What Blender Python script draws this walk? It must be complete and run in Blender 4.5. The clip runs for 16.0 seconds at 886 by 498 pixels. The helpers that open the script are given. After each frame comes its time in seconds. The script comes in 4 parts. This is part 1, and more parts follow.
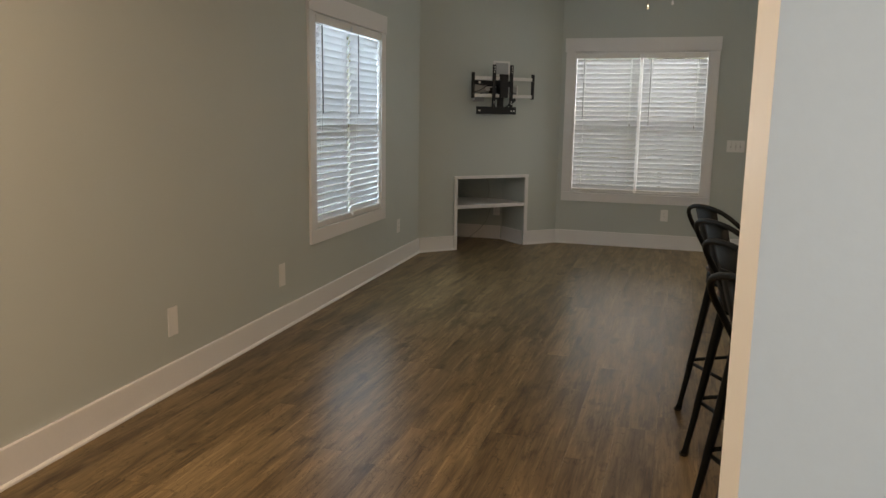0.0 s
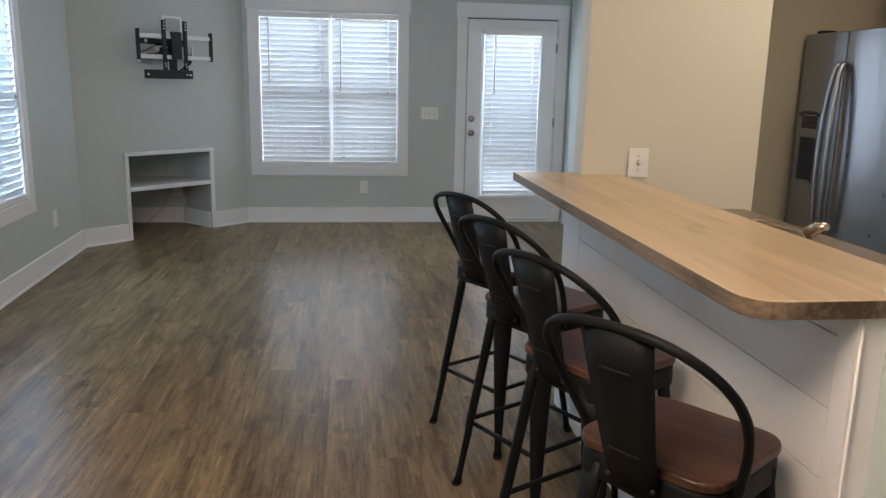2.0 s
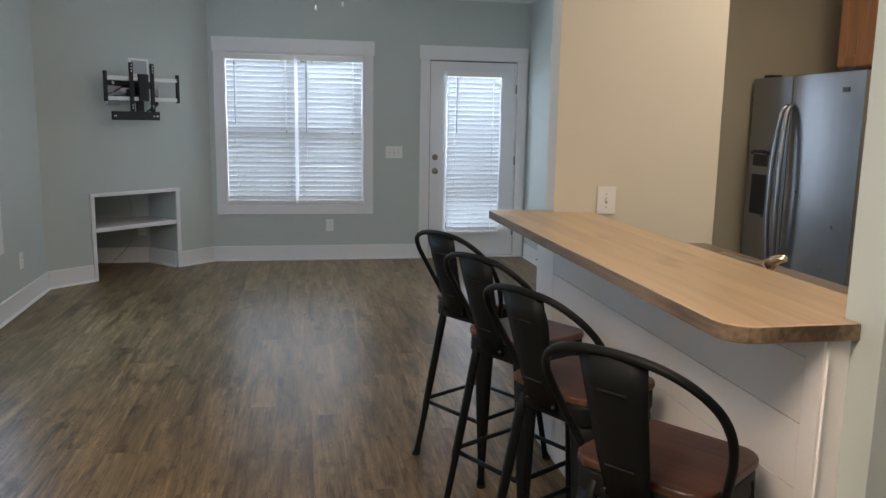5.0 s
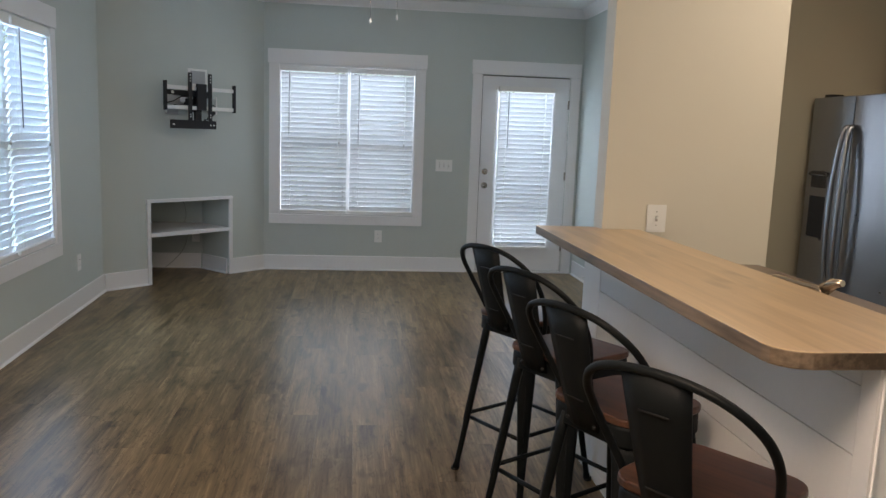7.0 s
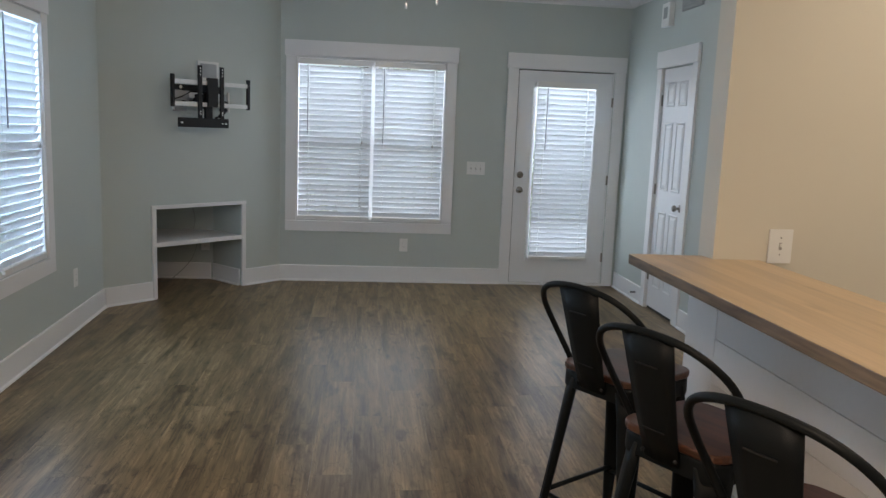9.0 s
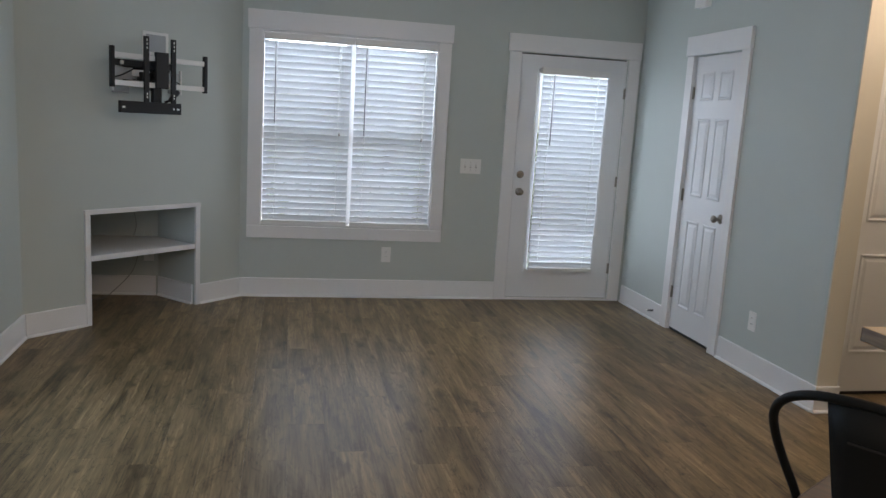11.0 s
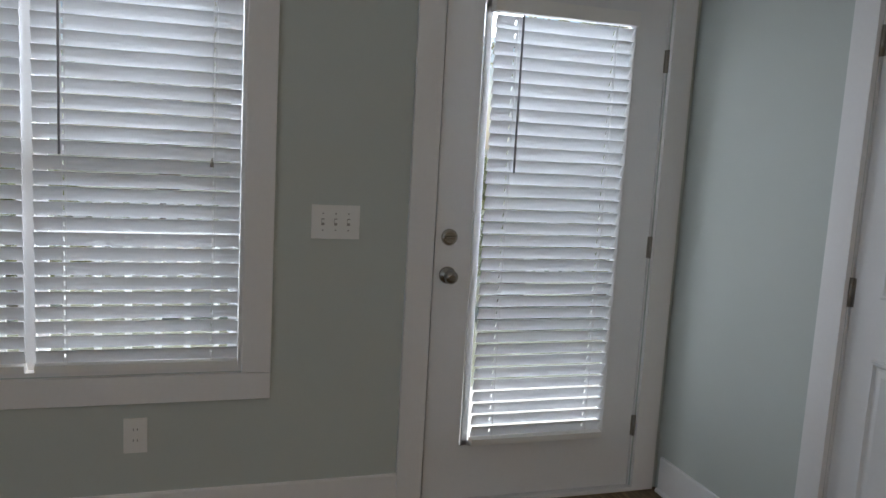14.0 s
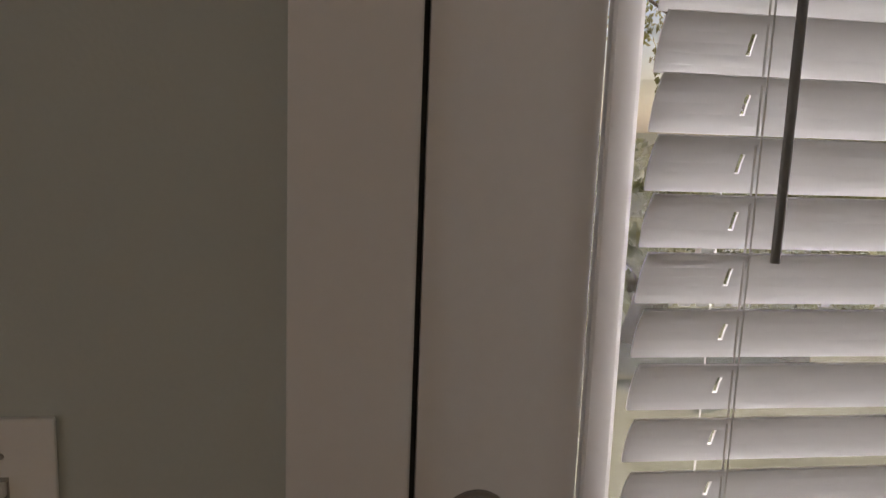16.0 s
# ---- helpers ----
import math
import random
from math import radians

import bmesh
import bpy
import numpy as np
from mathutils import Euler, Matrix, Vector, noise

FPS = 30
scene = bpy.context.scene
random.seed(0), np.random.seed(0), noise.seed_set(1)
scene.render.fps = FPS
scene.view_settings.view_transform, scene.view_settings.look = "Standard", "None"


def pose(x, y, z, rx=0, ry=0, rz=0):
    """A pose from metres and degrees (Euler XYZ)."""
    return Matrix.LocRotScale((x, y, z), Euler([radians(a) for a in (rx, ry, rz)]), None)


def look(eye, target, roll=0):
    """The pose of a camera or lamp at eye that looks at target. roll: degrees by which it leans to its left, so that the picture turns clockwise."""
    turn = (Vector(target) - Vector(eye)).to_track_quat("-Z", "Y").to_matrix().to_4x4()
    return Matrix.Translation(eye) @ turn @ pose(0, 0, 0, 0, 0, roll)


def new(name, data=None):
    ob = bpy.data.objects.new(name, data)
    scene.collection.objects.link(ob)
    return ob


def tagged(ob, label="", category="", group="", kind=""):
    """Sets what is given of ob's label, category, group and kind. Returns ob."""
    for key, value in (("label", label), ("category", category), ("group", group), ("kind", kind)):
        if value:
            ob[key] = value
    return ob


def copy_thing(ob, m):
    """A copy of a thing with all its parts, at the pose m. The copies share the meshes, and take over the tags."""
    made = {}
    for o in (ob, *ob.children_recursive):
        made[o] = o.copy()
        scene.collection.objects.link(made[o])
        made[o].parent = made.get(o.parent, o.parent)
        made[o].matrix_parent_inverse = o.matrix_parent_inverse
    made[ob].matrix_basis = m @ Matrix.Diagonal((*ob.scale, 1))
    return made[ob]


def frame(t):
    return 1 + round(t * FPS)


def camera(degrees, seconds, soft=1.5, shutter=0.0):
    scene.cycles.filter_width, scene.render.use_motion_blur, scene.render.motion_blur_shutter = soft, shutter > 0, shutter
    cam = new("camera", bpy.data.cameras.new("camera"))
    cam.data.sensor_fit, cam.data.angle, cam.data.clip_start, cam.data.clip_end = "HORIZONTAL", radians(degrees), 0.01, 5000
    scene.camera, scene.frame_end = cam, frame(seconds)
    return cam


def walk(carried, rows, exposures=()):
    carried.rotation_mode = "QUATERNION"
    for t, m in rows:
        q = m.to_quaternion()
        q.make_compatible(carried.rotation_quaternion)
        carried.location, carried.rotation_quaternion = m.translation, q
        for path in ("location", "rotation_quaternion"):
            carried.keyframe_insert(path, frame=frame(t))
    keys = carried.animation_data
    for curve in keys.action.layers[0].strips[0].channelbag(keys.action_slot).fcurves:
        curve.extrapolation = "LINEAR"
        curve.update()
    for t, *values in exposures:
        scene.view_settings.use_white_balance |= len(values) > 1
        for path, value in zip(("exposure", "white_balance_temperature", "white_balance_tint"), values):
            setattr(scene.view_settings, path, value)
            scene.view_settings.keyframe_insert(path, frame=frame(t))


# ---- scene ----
cam = camera(59.8, 16.0)
PATH = [
    (0, (-0.007, 0.055, 1.387), (-0.582, 1.94, 1.046), 0.9),
    (0.5, (-0.108, 0.285, 1.437), (-0.699, 2.159, 1.062), 0.7),
    (1, (-0.175, 0.475, 1.413), (-0.398, 2.42, 1.001), 0.5),
    (1.5, (-0.223, 0.65, 1.409), (-0.21, 2.605, 0.989), 0.9),
    (2, (-0.301, 0.728, 1.426), (-0.057, 2.668, 1.004), 1.2),
    (2.5, (-0.425, 0.744, 1.434), (-0.042, 2.665, 1.029), 1.1),
    (3, (-0.47, 0.719, 1.422), (-0.016, 2.625, 1.018), 0.9),
    (3.5, (-0.457, 0.653, 1.443), (0.001, 2.562, 1.065), 1.4),
    (4, (-0.423, 0.606, 1.449), (-0.015, 2.53, 1.086), 1.3),
    (6.5, (-0.427, 0.637, 1.457), (-0.132, 2.593, 1.168), 1.6),
    (7, (-0.409, 0.627, 1.445), (-0.174, 2.591, 1.15), 2.1),
    (7.5, (-0.438, 0.713, 1.439), (-0.217, 2.677, 1.133), 2.1),
    (8, (-0.5, 0.864, 1.443), (-0.279, 2.828, 1.136), 2.0),
    (8.5, (-0.524, 1.08, 1.44), (-0.302, 3.042, 1.122), 2.1),
    (9, (-0.556, 1.327, 1.471), (-0.341, 3.292, 1.165), 2.3),
    (11.5, (-0.983, 2.871, 1.484), (-0.479, 4.776, 1.141), 3.2),
    (12, (-0.812, 3.44, 1.456), (-0.216, 5.316, 1.1), 3.1),
    (12.5, (-0.633, 4.066, 1.463), (-0.026, 5.937, 1.102), 3.9),
    (13, (-0.417, 4.685, 1.454), (0.209, 6.555, 1.118), 3.6),
    (13.5, (-0.139, 5.267, 1.476), (0.45, 7.154, 1.171), 3.3),
    (14, (0.076, 5.902, 1.418), (0.67, 7.793, 1.148), 3.2),
    (14.5, (0.316, 6.505, 1.404), (0.837, 8.413, 1.106), 3.2),
    (15, (0.555, 7.047, 1.447), (0.976, 8.97, 1.095), 3.2),
    (15.5, (0.755, 7.594, 1.416), (1.15, 9.53, 1.101), 1.9),
    (15.8, (0.819, 7.87, 1.44), (1.147, 9.808, 1.067), 2.4),
    (16, (0.83, 8.019, 1.424), (1.115, 9.972, 1.098), 2.2),
]
EXPOSURES = [(0, -0.3, 8400, 16), (0.5, 0.18, 7600, 16), (1, 0.19, 6600, 14), (2, 0.4, 6400, 14), (3, 0.46, 6400, 14), (3.5, 0.46, 6400, 14), (4, 0.28, 6350, 14), (7, 0.24, 6450, 14), (9, 0.16, 6550, 14), (12, 0.1, 6600, 17), (13.5, -0.25, 6900, 17), (14.5, -0.6, 7500, 18), (15, -0.78, 8400, 24), (16, -0.97, 9200, 28)]
walk(cam, [(t, look(eye, target, roll)) for t, eye, target, roll in PATH], EXPOSURES)

# ---- light ----
world = bpy.data.worlds.new("world")
scene.world = world
world.use_nodes = True
wn = world.node_tree
bg = wn.nodes["Background"]
sky = wn.nodes.new("ShaderNodeTexSky")
sky.sky_type, sky.sun_disc = "NISHITA", False
SUN_EL, SUN_AZ = radians(52), radians(80)
sky.sun_elevation, sky.sun_rotation = SUN_EL, SUN_AZ
wn.links.new(sky.outputs[0], bg.inputs[0])
bg.inputs[1].default_value = 0.15
sun = new("sun", bpy.data.lights.new("sun", "SUN"))
sun.data.energy, sun.data.angle, sun.data.color = 5.0, radians(0.5), (1, 0.95, 0.87)
sd = Vector((math.sin(SUN_AZ) * math.cos(SUN_EL), math.cos(SUN_AZ) * math.cos(SUN_EL), math.sin(SUN_EL)))
sun.matrix_world = look(sd * 20, (0, 0, 0))


def area(name, eye, target, sx, sy, power, color, spread=180):
    l = bpy.data.lights.new(name, "AREA")
    l.shape, l.size, l.size_y, l.energy, l.color, l.spread = "RECTANGLE", sx, sy, power, color, radians(spread)
    ob = new(name, l)
    ob.matrix_world = look(eye, target)
    return ob


def point(name, eye, power, color, r=0.05):
    l = bpy.data.lights.new(name, "POINT")
    l.energy, l.color, l.shadow_soft_size = power, color, r
    ob = new(name, l)
    ob.location = eye
    return ob


DAY = (0.74, 0.87, 1.0)
BLUE_DAY = (0.5, 0.74, 1.0)
area("window_light_far", (-0.47, 8.55, 1.34), (-0.47, 4, 1.1), 1.3, 1.4, 8, DAY)
area("window_light_side", (-2.38, 5.6, 1.32), (2, 5.75, 1.05), 1.3, 1.4, 20, BLUE_DAY)
area("door_light", (1.37, 8.57, 1.1), (1.37, 4, 0.8), 0.55, 1.6, 4.5, DAY)
area("sky_light_far", (-0.47, 9.9, 2.5), (-0.47, 8.64, 1.3), 1.8, 1.0, 120, DAY)
area("sky_light_side", (-3.75, 5.55, 2.5), (-2.45, 5.6, 1.3), 1.8, 1.0, 290, BLUE_DAY)
area("sky_light_door", (1.37, 9.9, 2.4), (1.37, 8.64, 1.1), 0.9, 1.0, 150, DAY)
point("fan_bulb", (-0.225, 6.08, 2.31), 4, (1, 0.8, 0.6), 0.06)
area("kitchen_ceiling_light", (1.9, 3.0, 2.7), (1.9, 3.0, 0), 0.9, 0.9, 21, (1.0, 0.84, 0.64))
area("hall_ceiling_light", (2.3, 5.6, 2.7), (2.3, 5.6, 0), 0.4, 0.4, 13, (1.0, 0.8, 0.6))
# unseen fill lamp, added south of the entry wall to brighten its face
area("entry_wall_fill", (0.9, -1.6, 1.4), (0.9, 0, 1.3), 0.9, 1.2, 32, DAY)
area("rear_room_light", (-1.0, 1.0, 2.7), (-1.0, 1.0, 0), 1.1, 1.1, 62, (1.0, 0.77, 0.58))


# ---- materials ----
def mat(name, color, rough=0.5, metal=0.0, bump=0.0, scale=40.0, var=0.06, trans=0.0):
    m = bpy.data.materials.new(name)
    m.use_nodes = True
    n, l = m.node_tree.nodes, m.node_tree.links
    b = n["Principled BSDF"]
    b.inputs["Roughness"].default_value, b.inputs["Metallic"].default_value = rough, metal
    tc = n.new("ShaderNodeTexCoord")
    big = n.new("ShaderNodeTexNoise")
    big.inputs["Scale"].default_value, big.inputs["Detail"].default_value = 1.7, 4
    fine = n.new("ShaderNodeTexNoise")
    fine.inputs["Scale"].default_value, fine.inputs["Detail"].default_value = scale, 5
    l.new(tc.outputs["Object"], big.inputs["Vector"])
    l.new(tc.outputs["Object"], fine.inputs["Vector"])
    add = n.new("ShaderNodeMath")
    add.operation = "ADD"
    l.new(big.outputs[0], add.inputs[0])
    l.new(fine.outputs[0], add.inputs[1])
    rng = n.new("ShaderNodeMapRange")
    rng.inputs["From Min"].default_value, rng.inputs["From Max"].default_value = 0.6, 1.4
    rng.inputs["To Min"].default_value, rng.inputs["To Max"].default_value = 1 - var, 1 + var
    l.new(add.outputs[0], rng.inputs["Value"])
    mul = n.new("ShaderNodeVectorMath")
    mul.operation = "SCALE"
    mul.inputs[0].default_value = color
    l.new(rng.outputs[0], mul.inputs["Scale"])
    l.new(mul.outputs[0], b.inputs["Base Color"])
    r2 = n.new("ShaderNodeMapRange")
    r2.inputs["To Min"].default_value, r2.inputs["To Max"].default_value = max(0.02, rough - 0.06), min(1, rough + 0.06)
    l.new(fine.outputs[0], r2.inputs["Value"])
    l.new(r2.outputs[0], b.inputs["Roughness"])
    if bump:
        bp = n.new("ShaderNodeBump")
        bp.inputs["Strength"].default_value, bp.inputs["Distance"].default_value = bump, 0.002
        l.new(fine.outputs[0], bp.inputs["Height"])
        l.new(bp.outputs[0], b.inputs["Normal"])
    if trans:
        out = n["Material Output"]
        tr = n.new("ShaderNodeBsdfTranslucent")
        tr.inputs[0].default_value = (*color, 1)
        mx = n.new("ShaderNodeMixShader")
        mx.inputs[0].default_value = trans
        l.new(b.outputs[0], mx.inputs[1])
        l.new(tr.outputs[0], mx.inputs[2])
        l.new(mx.outputs[0], out.inputs[0])
    return m


def wood(name, dark, light, rough, axis="Y", grain=9.0, knots=True, per_object=False, stretch=0.09, bump=0.25, fine=None, spread=(0.95, 1.06), blotch=0.95):
    m = bpy.data.materials.new(name)
    m.use_nodes = True
    n, l = m.node_tree.nodes, m.node_tree.links
    b = n["Principled BSDF"]
    tc = n.new("ShaderNodeTexCoord")
    mp = n.new("ShaderNodeMapping")
    sc = {"X": (stretch, 1, 1), "Y": (1, stretch, 1), "Z": (1, 1, stretch)}[axis]
    mp.inputs["Scale"].default_value = sc
    src = tc.outputs["Object"]
    info = n.new("ShaderNodeObjectInfo")
    if per_object:
        off = n.new("ShaderNodeVectorMath")
        off.operation = "SCALE"
        off.inputs[0].default_value = (37.0, 91.0, 13.0)
        l.new(info.outputs["Random"], off.inputs["Scale"])
        ad = n.new("ShaderNodeVectorMath")
        l.new(src, ad.inputs[0])
        l.new(off.outputs[0], ad.inputs[1])
        src = ad.outputs[0]
    l.new(src, mp.inputs["Vector"])
    a = n.new("ShaderNodeTexNoise")
    a.inputs["Scale"].default_value, a.inputs["Detail"].default_value, a.inputs["Roughness"].default_value = grain, 7, 0.62
    a.inputs["Distortion"].default_value = 0.5
    l.new(mp.outputs[0], a.inputs["Vector"])
    f = n.new("ShaderNodeTexNoise")
    f.inputs["Scale"].default_value, f.inputs["Detail"].default_value = grain * 9, 6
    mp2 = n.new("ShaderNodeMapping")
    mp2.inputs["Scale"].default_value = tuple((fine or v * 0.4) if v < 1 else 1 for v in sc)
    l.new(src, mp2.inputs["Vector"])
    l.new(mp2.outputs[0], f.inputs["Vector"])
    ramp = n.new("ShaderNodeValToRGB")
    ramp.color_ramp.elements[0].position, ramp.color_ramp.elements[0].color = 0.3, (*dark, 1)
    ramp.color_ramp.elements[1].position, ramp.color_ramp.elements[1].color = 0.68, (*light, 1)
    mixf = n.new("ShaderNodeMath")
    mixf.operation, mixf.inputs[1].default_value = "MULTIPLY_ADD", 0.5 if fine else 0.7
    l.new(f.outputs[0], mixf.inputs[0])
    half = n.new("ShaderNodeMath")
    half.operation, half.inputs[1].default_value, half.inputs[2].default_value = "MULTIPLY_ADD", blotch, 0.5 - 0.5 * blotch - (0.245 if fine else 0.345)
    l.new(a.outputs[0], half.inputs[0])
    l.new(half.outputs[0], mixf.inputs[2])
    l.new(mixf.outputs[0], ramp.inputs[0])
    col = ramp.outputs[0]
    if knots:
        k = n.new("ShaderNodeTexNoise")
        k.inputs["Scale"].default_value, k.inputs["Detail"].default_value = (8, 3) if fine else (5.5, 2)
        mp3 = n.new("ShaderNodeMapping")
        mp3.inputs["Scale"].default_value = tuple(0.45 if v < 1 else 1.3 for v in sc)
        l.new(src, mp3.inputs["Vector"])
        l.new(mp3.outputs[0], k.inputs["Vector"])
        kr = n.new("ShaderNodeMapRange")
        kr.inputs["From Min"].default_value, kr.inputs["From Max"].default_value = (0.6, 0.7) if fine else (0.62, 0.76)
        kr.inputs["To Min"].default_value, kr.inputs["To Max"].default_value = 1.0, 0.55 if fine else 0.68
        l.new(k.outputs[0], kr.inputs["Value"])
        ks = n.new("ShaderNodeVectorMath")
        ks.operation = "SCALE"
        l.new(col, ks.inputs[0])
        l.new(kr.outputs[0], ks.inputs["Scale"])
        col = ks.outputs[0]
    if fine:
        c = n.new("ShaderNodeTexNoise")
        c.inputs["Scale"].default_value, c.inputs["Detail"].default_value, c.inputs["Distortion"].default_value = 15, 3, 1.6
        mp4 = n.new("ShaderNodeMapping")
        mp4.inputs["Scale"].default_value = tuple(0.3 if v < 1 else 1 for v in sc)
        l.new(src, mp4.inputs["Vector"])
        l.new(mp4.outputs[0], c.inputs["Vector"])
        ridge = n.new("ShaderNodeMath")
        ridge.operation, ridge.inputs[1].default_value = "SUBTRACT", 0.56
        l.new(c.outputs[0], ridge.inputs[0])
        size = n.new("ShaderNodeMath")
        size.operation = "ABSOLUTE"
        l.new(ridge.outputs[0], size.inputs[0])
        cr = n.new("ShaderNodeMapRange")
        cr.inputs["From Min"].default_value, cr.inputs["From Max"].default_value = 0.0, 0.022
        cr.inputs["To Min"].default_value, cr.inputs["To Max"].default_value = 0.6, 1.0
        l.new(size.outputs[0], cr.inputs["Value"])
        cs = n.new("ShaderNodeVectorMath")
        cs.operation = "SCALE"
        l.new(col, cs.inputs[0])
        l.new(cr.outputs[0], cs.inputs["Scale"])
        col = cs.outputs[0]
        # pale limed streaks beside the dark ones
        pale = n.new("ShaderNodeTexNoise")
        pale.inputs["Scale"].default_value, pale.inputs["Detail"].default_value, pale.inputs["Roughness"].default_value = 55, 4, 0.6
        mp5 = n.new("ShaderNodeMapping")
        mp5.inputs["Scale"].default_value = tuple(0.05 if v < 1 else 1 for v in sc)
        mp5.inputs["Location"].default_value = (5.1, 2.3, 0.7)
        l.new(src, mp5.inputs["Vector"])
        l.new(mp5.outputs[0], pale.inputs["Vector"])
        pr = n.new("ShaderNodeMapRange")
        pr.inputs["From Min"].default_value, pr.inputs["From Max"].default_value = 0.52, 0.66
        pr.inputs["To Min"].default_value, pr.inputs["To Max"].default_value = 1.0, 1.35
        l.new(pale.outputs[0], pr.inputs["Value"])
        ps = n.new("ShaderNodeVectorMath")
        ps.operation = "SCALE"
        l.new(col, ps.inputs[0])
        l.new(pr.outputs[0], ps.inputs["Scale"])
        col = ps.outputs[0]
    if per_object:
        v = n.new("ShaderNodeMapRange")
        v.inputs["To Min"].default_value, v.inputs["To Max"].default_value = spread
        l.new(info.outputs["Random"], v.inputs["Value"])
        vs = n.new("ShaderNodeVectorMath")
        vs.operation = "SCALE"
        l.new(col, vs.inputs[0])
        l.new(v.outputs[0], vs.inputs["Scale"])
        col = vs.outputs[0]
    l.new(col, b.inputs["Base Color"])
    rr = n.new("ShaderNodeMapRange")
    rr.inputs["To Min"].default_value, rr.inputs["To Max"].default_value = rough - 0.08, rough + 0.1
    l.new(f.outputs[0], rr.inputs["Value"])
    l.new(rr.outputs[0], b.inputs["Roughness"])
    bp = n.new("ShaderNodeBump")
    bp.inputs["Strength"].default_value, bp.inputs["Distance"].default_value = bump, 0.001
    l.new(f.outputs[0], bp.inputs["Height"])
    l.new(bp.outputs[0], b.inputs["Normal"])
    return m


M_SAGE = mat("sage_wall_paint", (0.485, 0.53, 0.505), 0.62, bump=0.12, scale=220, var=0.025)
M_PALEGREEN = mat("pale_green_wall_paint", (0.52, 0.6, 0.59), 0.62, bump=0.12, scale=220, var=0.02)
M_CREAM = mat("cream_wall_paint", (0.62, 0.585, 0.5), 0.6, bump=0.12, scale=220, var=0.02)
# olive tone paints in the dim light on the wall beside the fridge
M_OLIVE_DIM = mat("dimmed_olive_wall", (0.40, 0.36, 0.27), 0.6, bump=0.12, scale=220, var=0.02)
M_TRIM = mat("white_trim_paint", (0.76, 0.76, 0.76), 0.35, bump=0.05, scale=60, var=0.02)
M_CEIL = mat("white_ceiling_paint", (0.8, 0.8, 0.78), 0.8, bump=0.3, scale=150, var=0.02)
M_DOOR = mat("white_door_paint", (0.74, 0.75, 0.76), 0.32, bump=0.06, scale=80, var=0.02)
M_SLAT = mat("white_blind_slat", (0.8, 0.82, 0.84), 0.4, var=0.02, trans=0.13)
M_PLASTIC = mat("white_plastic", (0.78, 0.78, 0.76), 0.3, var=0.02)
M_DARKSLOT = mat("dark_slot", (0.03, 0.03, 0.03), 0.6)
M_CORD = mat("blind_cord", (0.8, 0.8, 0.8), 0.7)
M_WAND = mat("clear_grey_wand", (0.25, 0.26, 0.27), 0.25)
M_NICKEL = mat("brushed_nickel", (0.33, 0.3, 0.27), 0.26, 1.0, scale=20)
M_FAUCET = mat("warm_nickel", (0.72, 0.6, 0.48), 0.2, 1.0, scale=20)
M_HINGE = mat("aged_nickel_hinge", (0.3, 0.28, 0.25), 0.4, 1.0)
M_BLACK = mat("black_powder_coat", (0.006, 0.0078, 0.0088), 0.5, 0.0, bump=0.2, scale=300, var=0.12)
M_MOUNT = mat("black_steel_mount", (0.012, 0.012, 0.013), 0.5, 0.2)
M_GREYST = mat("grey_steel_arm", (0.4, 0.41, 0.42), 0.4, 0.6)
M_RUBBER = mat("black_rubber", (0.015, 0.015, 0.015), 0.8)
M_STEEL = mat("stainless_steel", (0.33, 0.34, 0.36), 0.3, 1.0, bump=0.3, scale=9, var=0.05)
# red-brown stands in for the oak panel, put on the fridge's own sides
M_STEELSIDE = mat("oak_toned_side", (0.2, 0.115, 0.065), 0.35, 0.6)
M_DISP = mat("dark_dispenser_plastic", (0.02, 0.02, 0.022), 0.25)
M_SINKTOP = mat("speckled_brown_worktop", (0.16, 0.12, 0.09), 0.35, bump=0.1, scale=120)
M_CABLE = mat("grey_cable", (0.25, 0.26, 0.25), 0.6)
M_VENT = mat("grey_vent", (0.32, 0.33, 0.33), 0.5)
M_DARKGAP = mat("dark_door_gap", (0.03, 0.03, 0.03), 0.8)
M_FLOOR = wood("vinyl_plank_floor", (0.069, 0.049, 0.026), (0.25, 0.179, 0.097), 0.33, "Y", 11.0, True, True, 0.13, 0.12, 0.05, (0.8, 1.2), 0.95)
M_COUNTER = wood("butcher_block_pine", (0.40, 0.285, 0.168), (0.545, 0.405, 0.252), 0.33, "Y", 9.0, True, True, 0.1, 0.1, None, (0.95, 1.04), 1.0)
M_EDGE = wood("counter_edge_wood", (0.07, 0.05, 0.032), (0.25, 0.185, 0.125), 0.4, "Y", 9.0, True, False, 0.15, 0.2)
M_SEAT = wood("dark_elm_seat", (0.03, 0.013, 0.008), (0.115, 0.052, 0.032), 0.32, "Y", 10.0, False, True, 0.1, 0.15)
M_CAB = wood("oak_cabinet", (0.25, 0.1, 0.035), (0.44, 0.2, 0.085), 0.38, "Z", 10.0, False, False, 0.08, 0.15)
M_ENTRY = mat("pale_blue_white_paint", (0.66, 0.71, 0.75), 0.45, bump=0.08, scale=150, var=0.02)
M_SLOT = mat("grey_slot_shadow", (0.33, 0.32, 0.3), 0.6)
M_BLACK.node_tree.nodes["Principled BSDF"].inputs["Specular IOR Level"].default_value = 0.17
M_FLOOR.node_tree.nodes["Principled BSDF"].inputs["Specular IOR Level"].default_value = 0.13
M_GLASS = bpy.data.materials.new("window_glass")
M_GLASS.use_nodes = True
_g = M_GLASS.node_tree.nodes["Principled BSDF"]
_g.inputs["Base Color"].default_value = (0.95, 0.98, 0.97, 1)
_g.inputs["Roughness"].default_value, _g.inputs["Transmission Weight"].default_value, _g.inputs["IOR"].default_value = 0.0, 1.0, 1.45
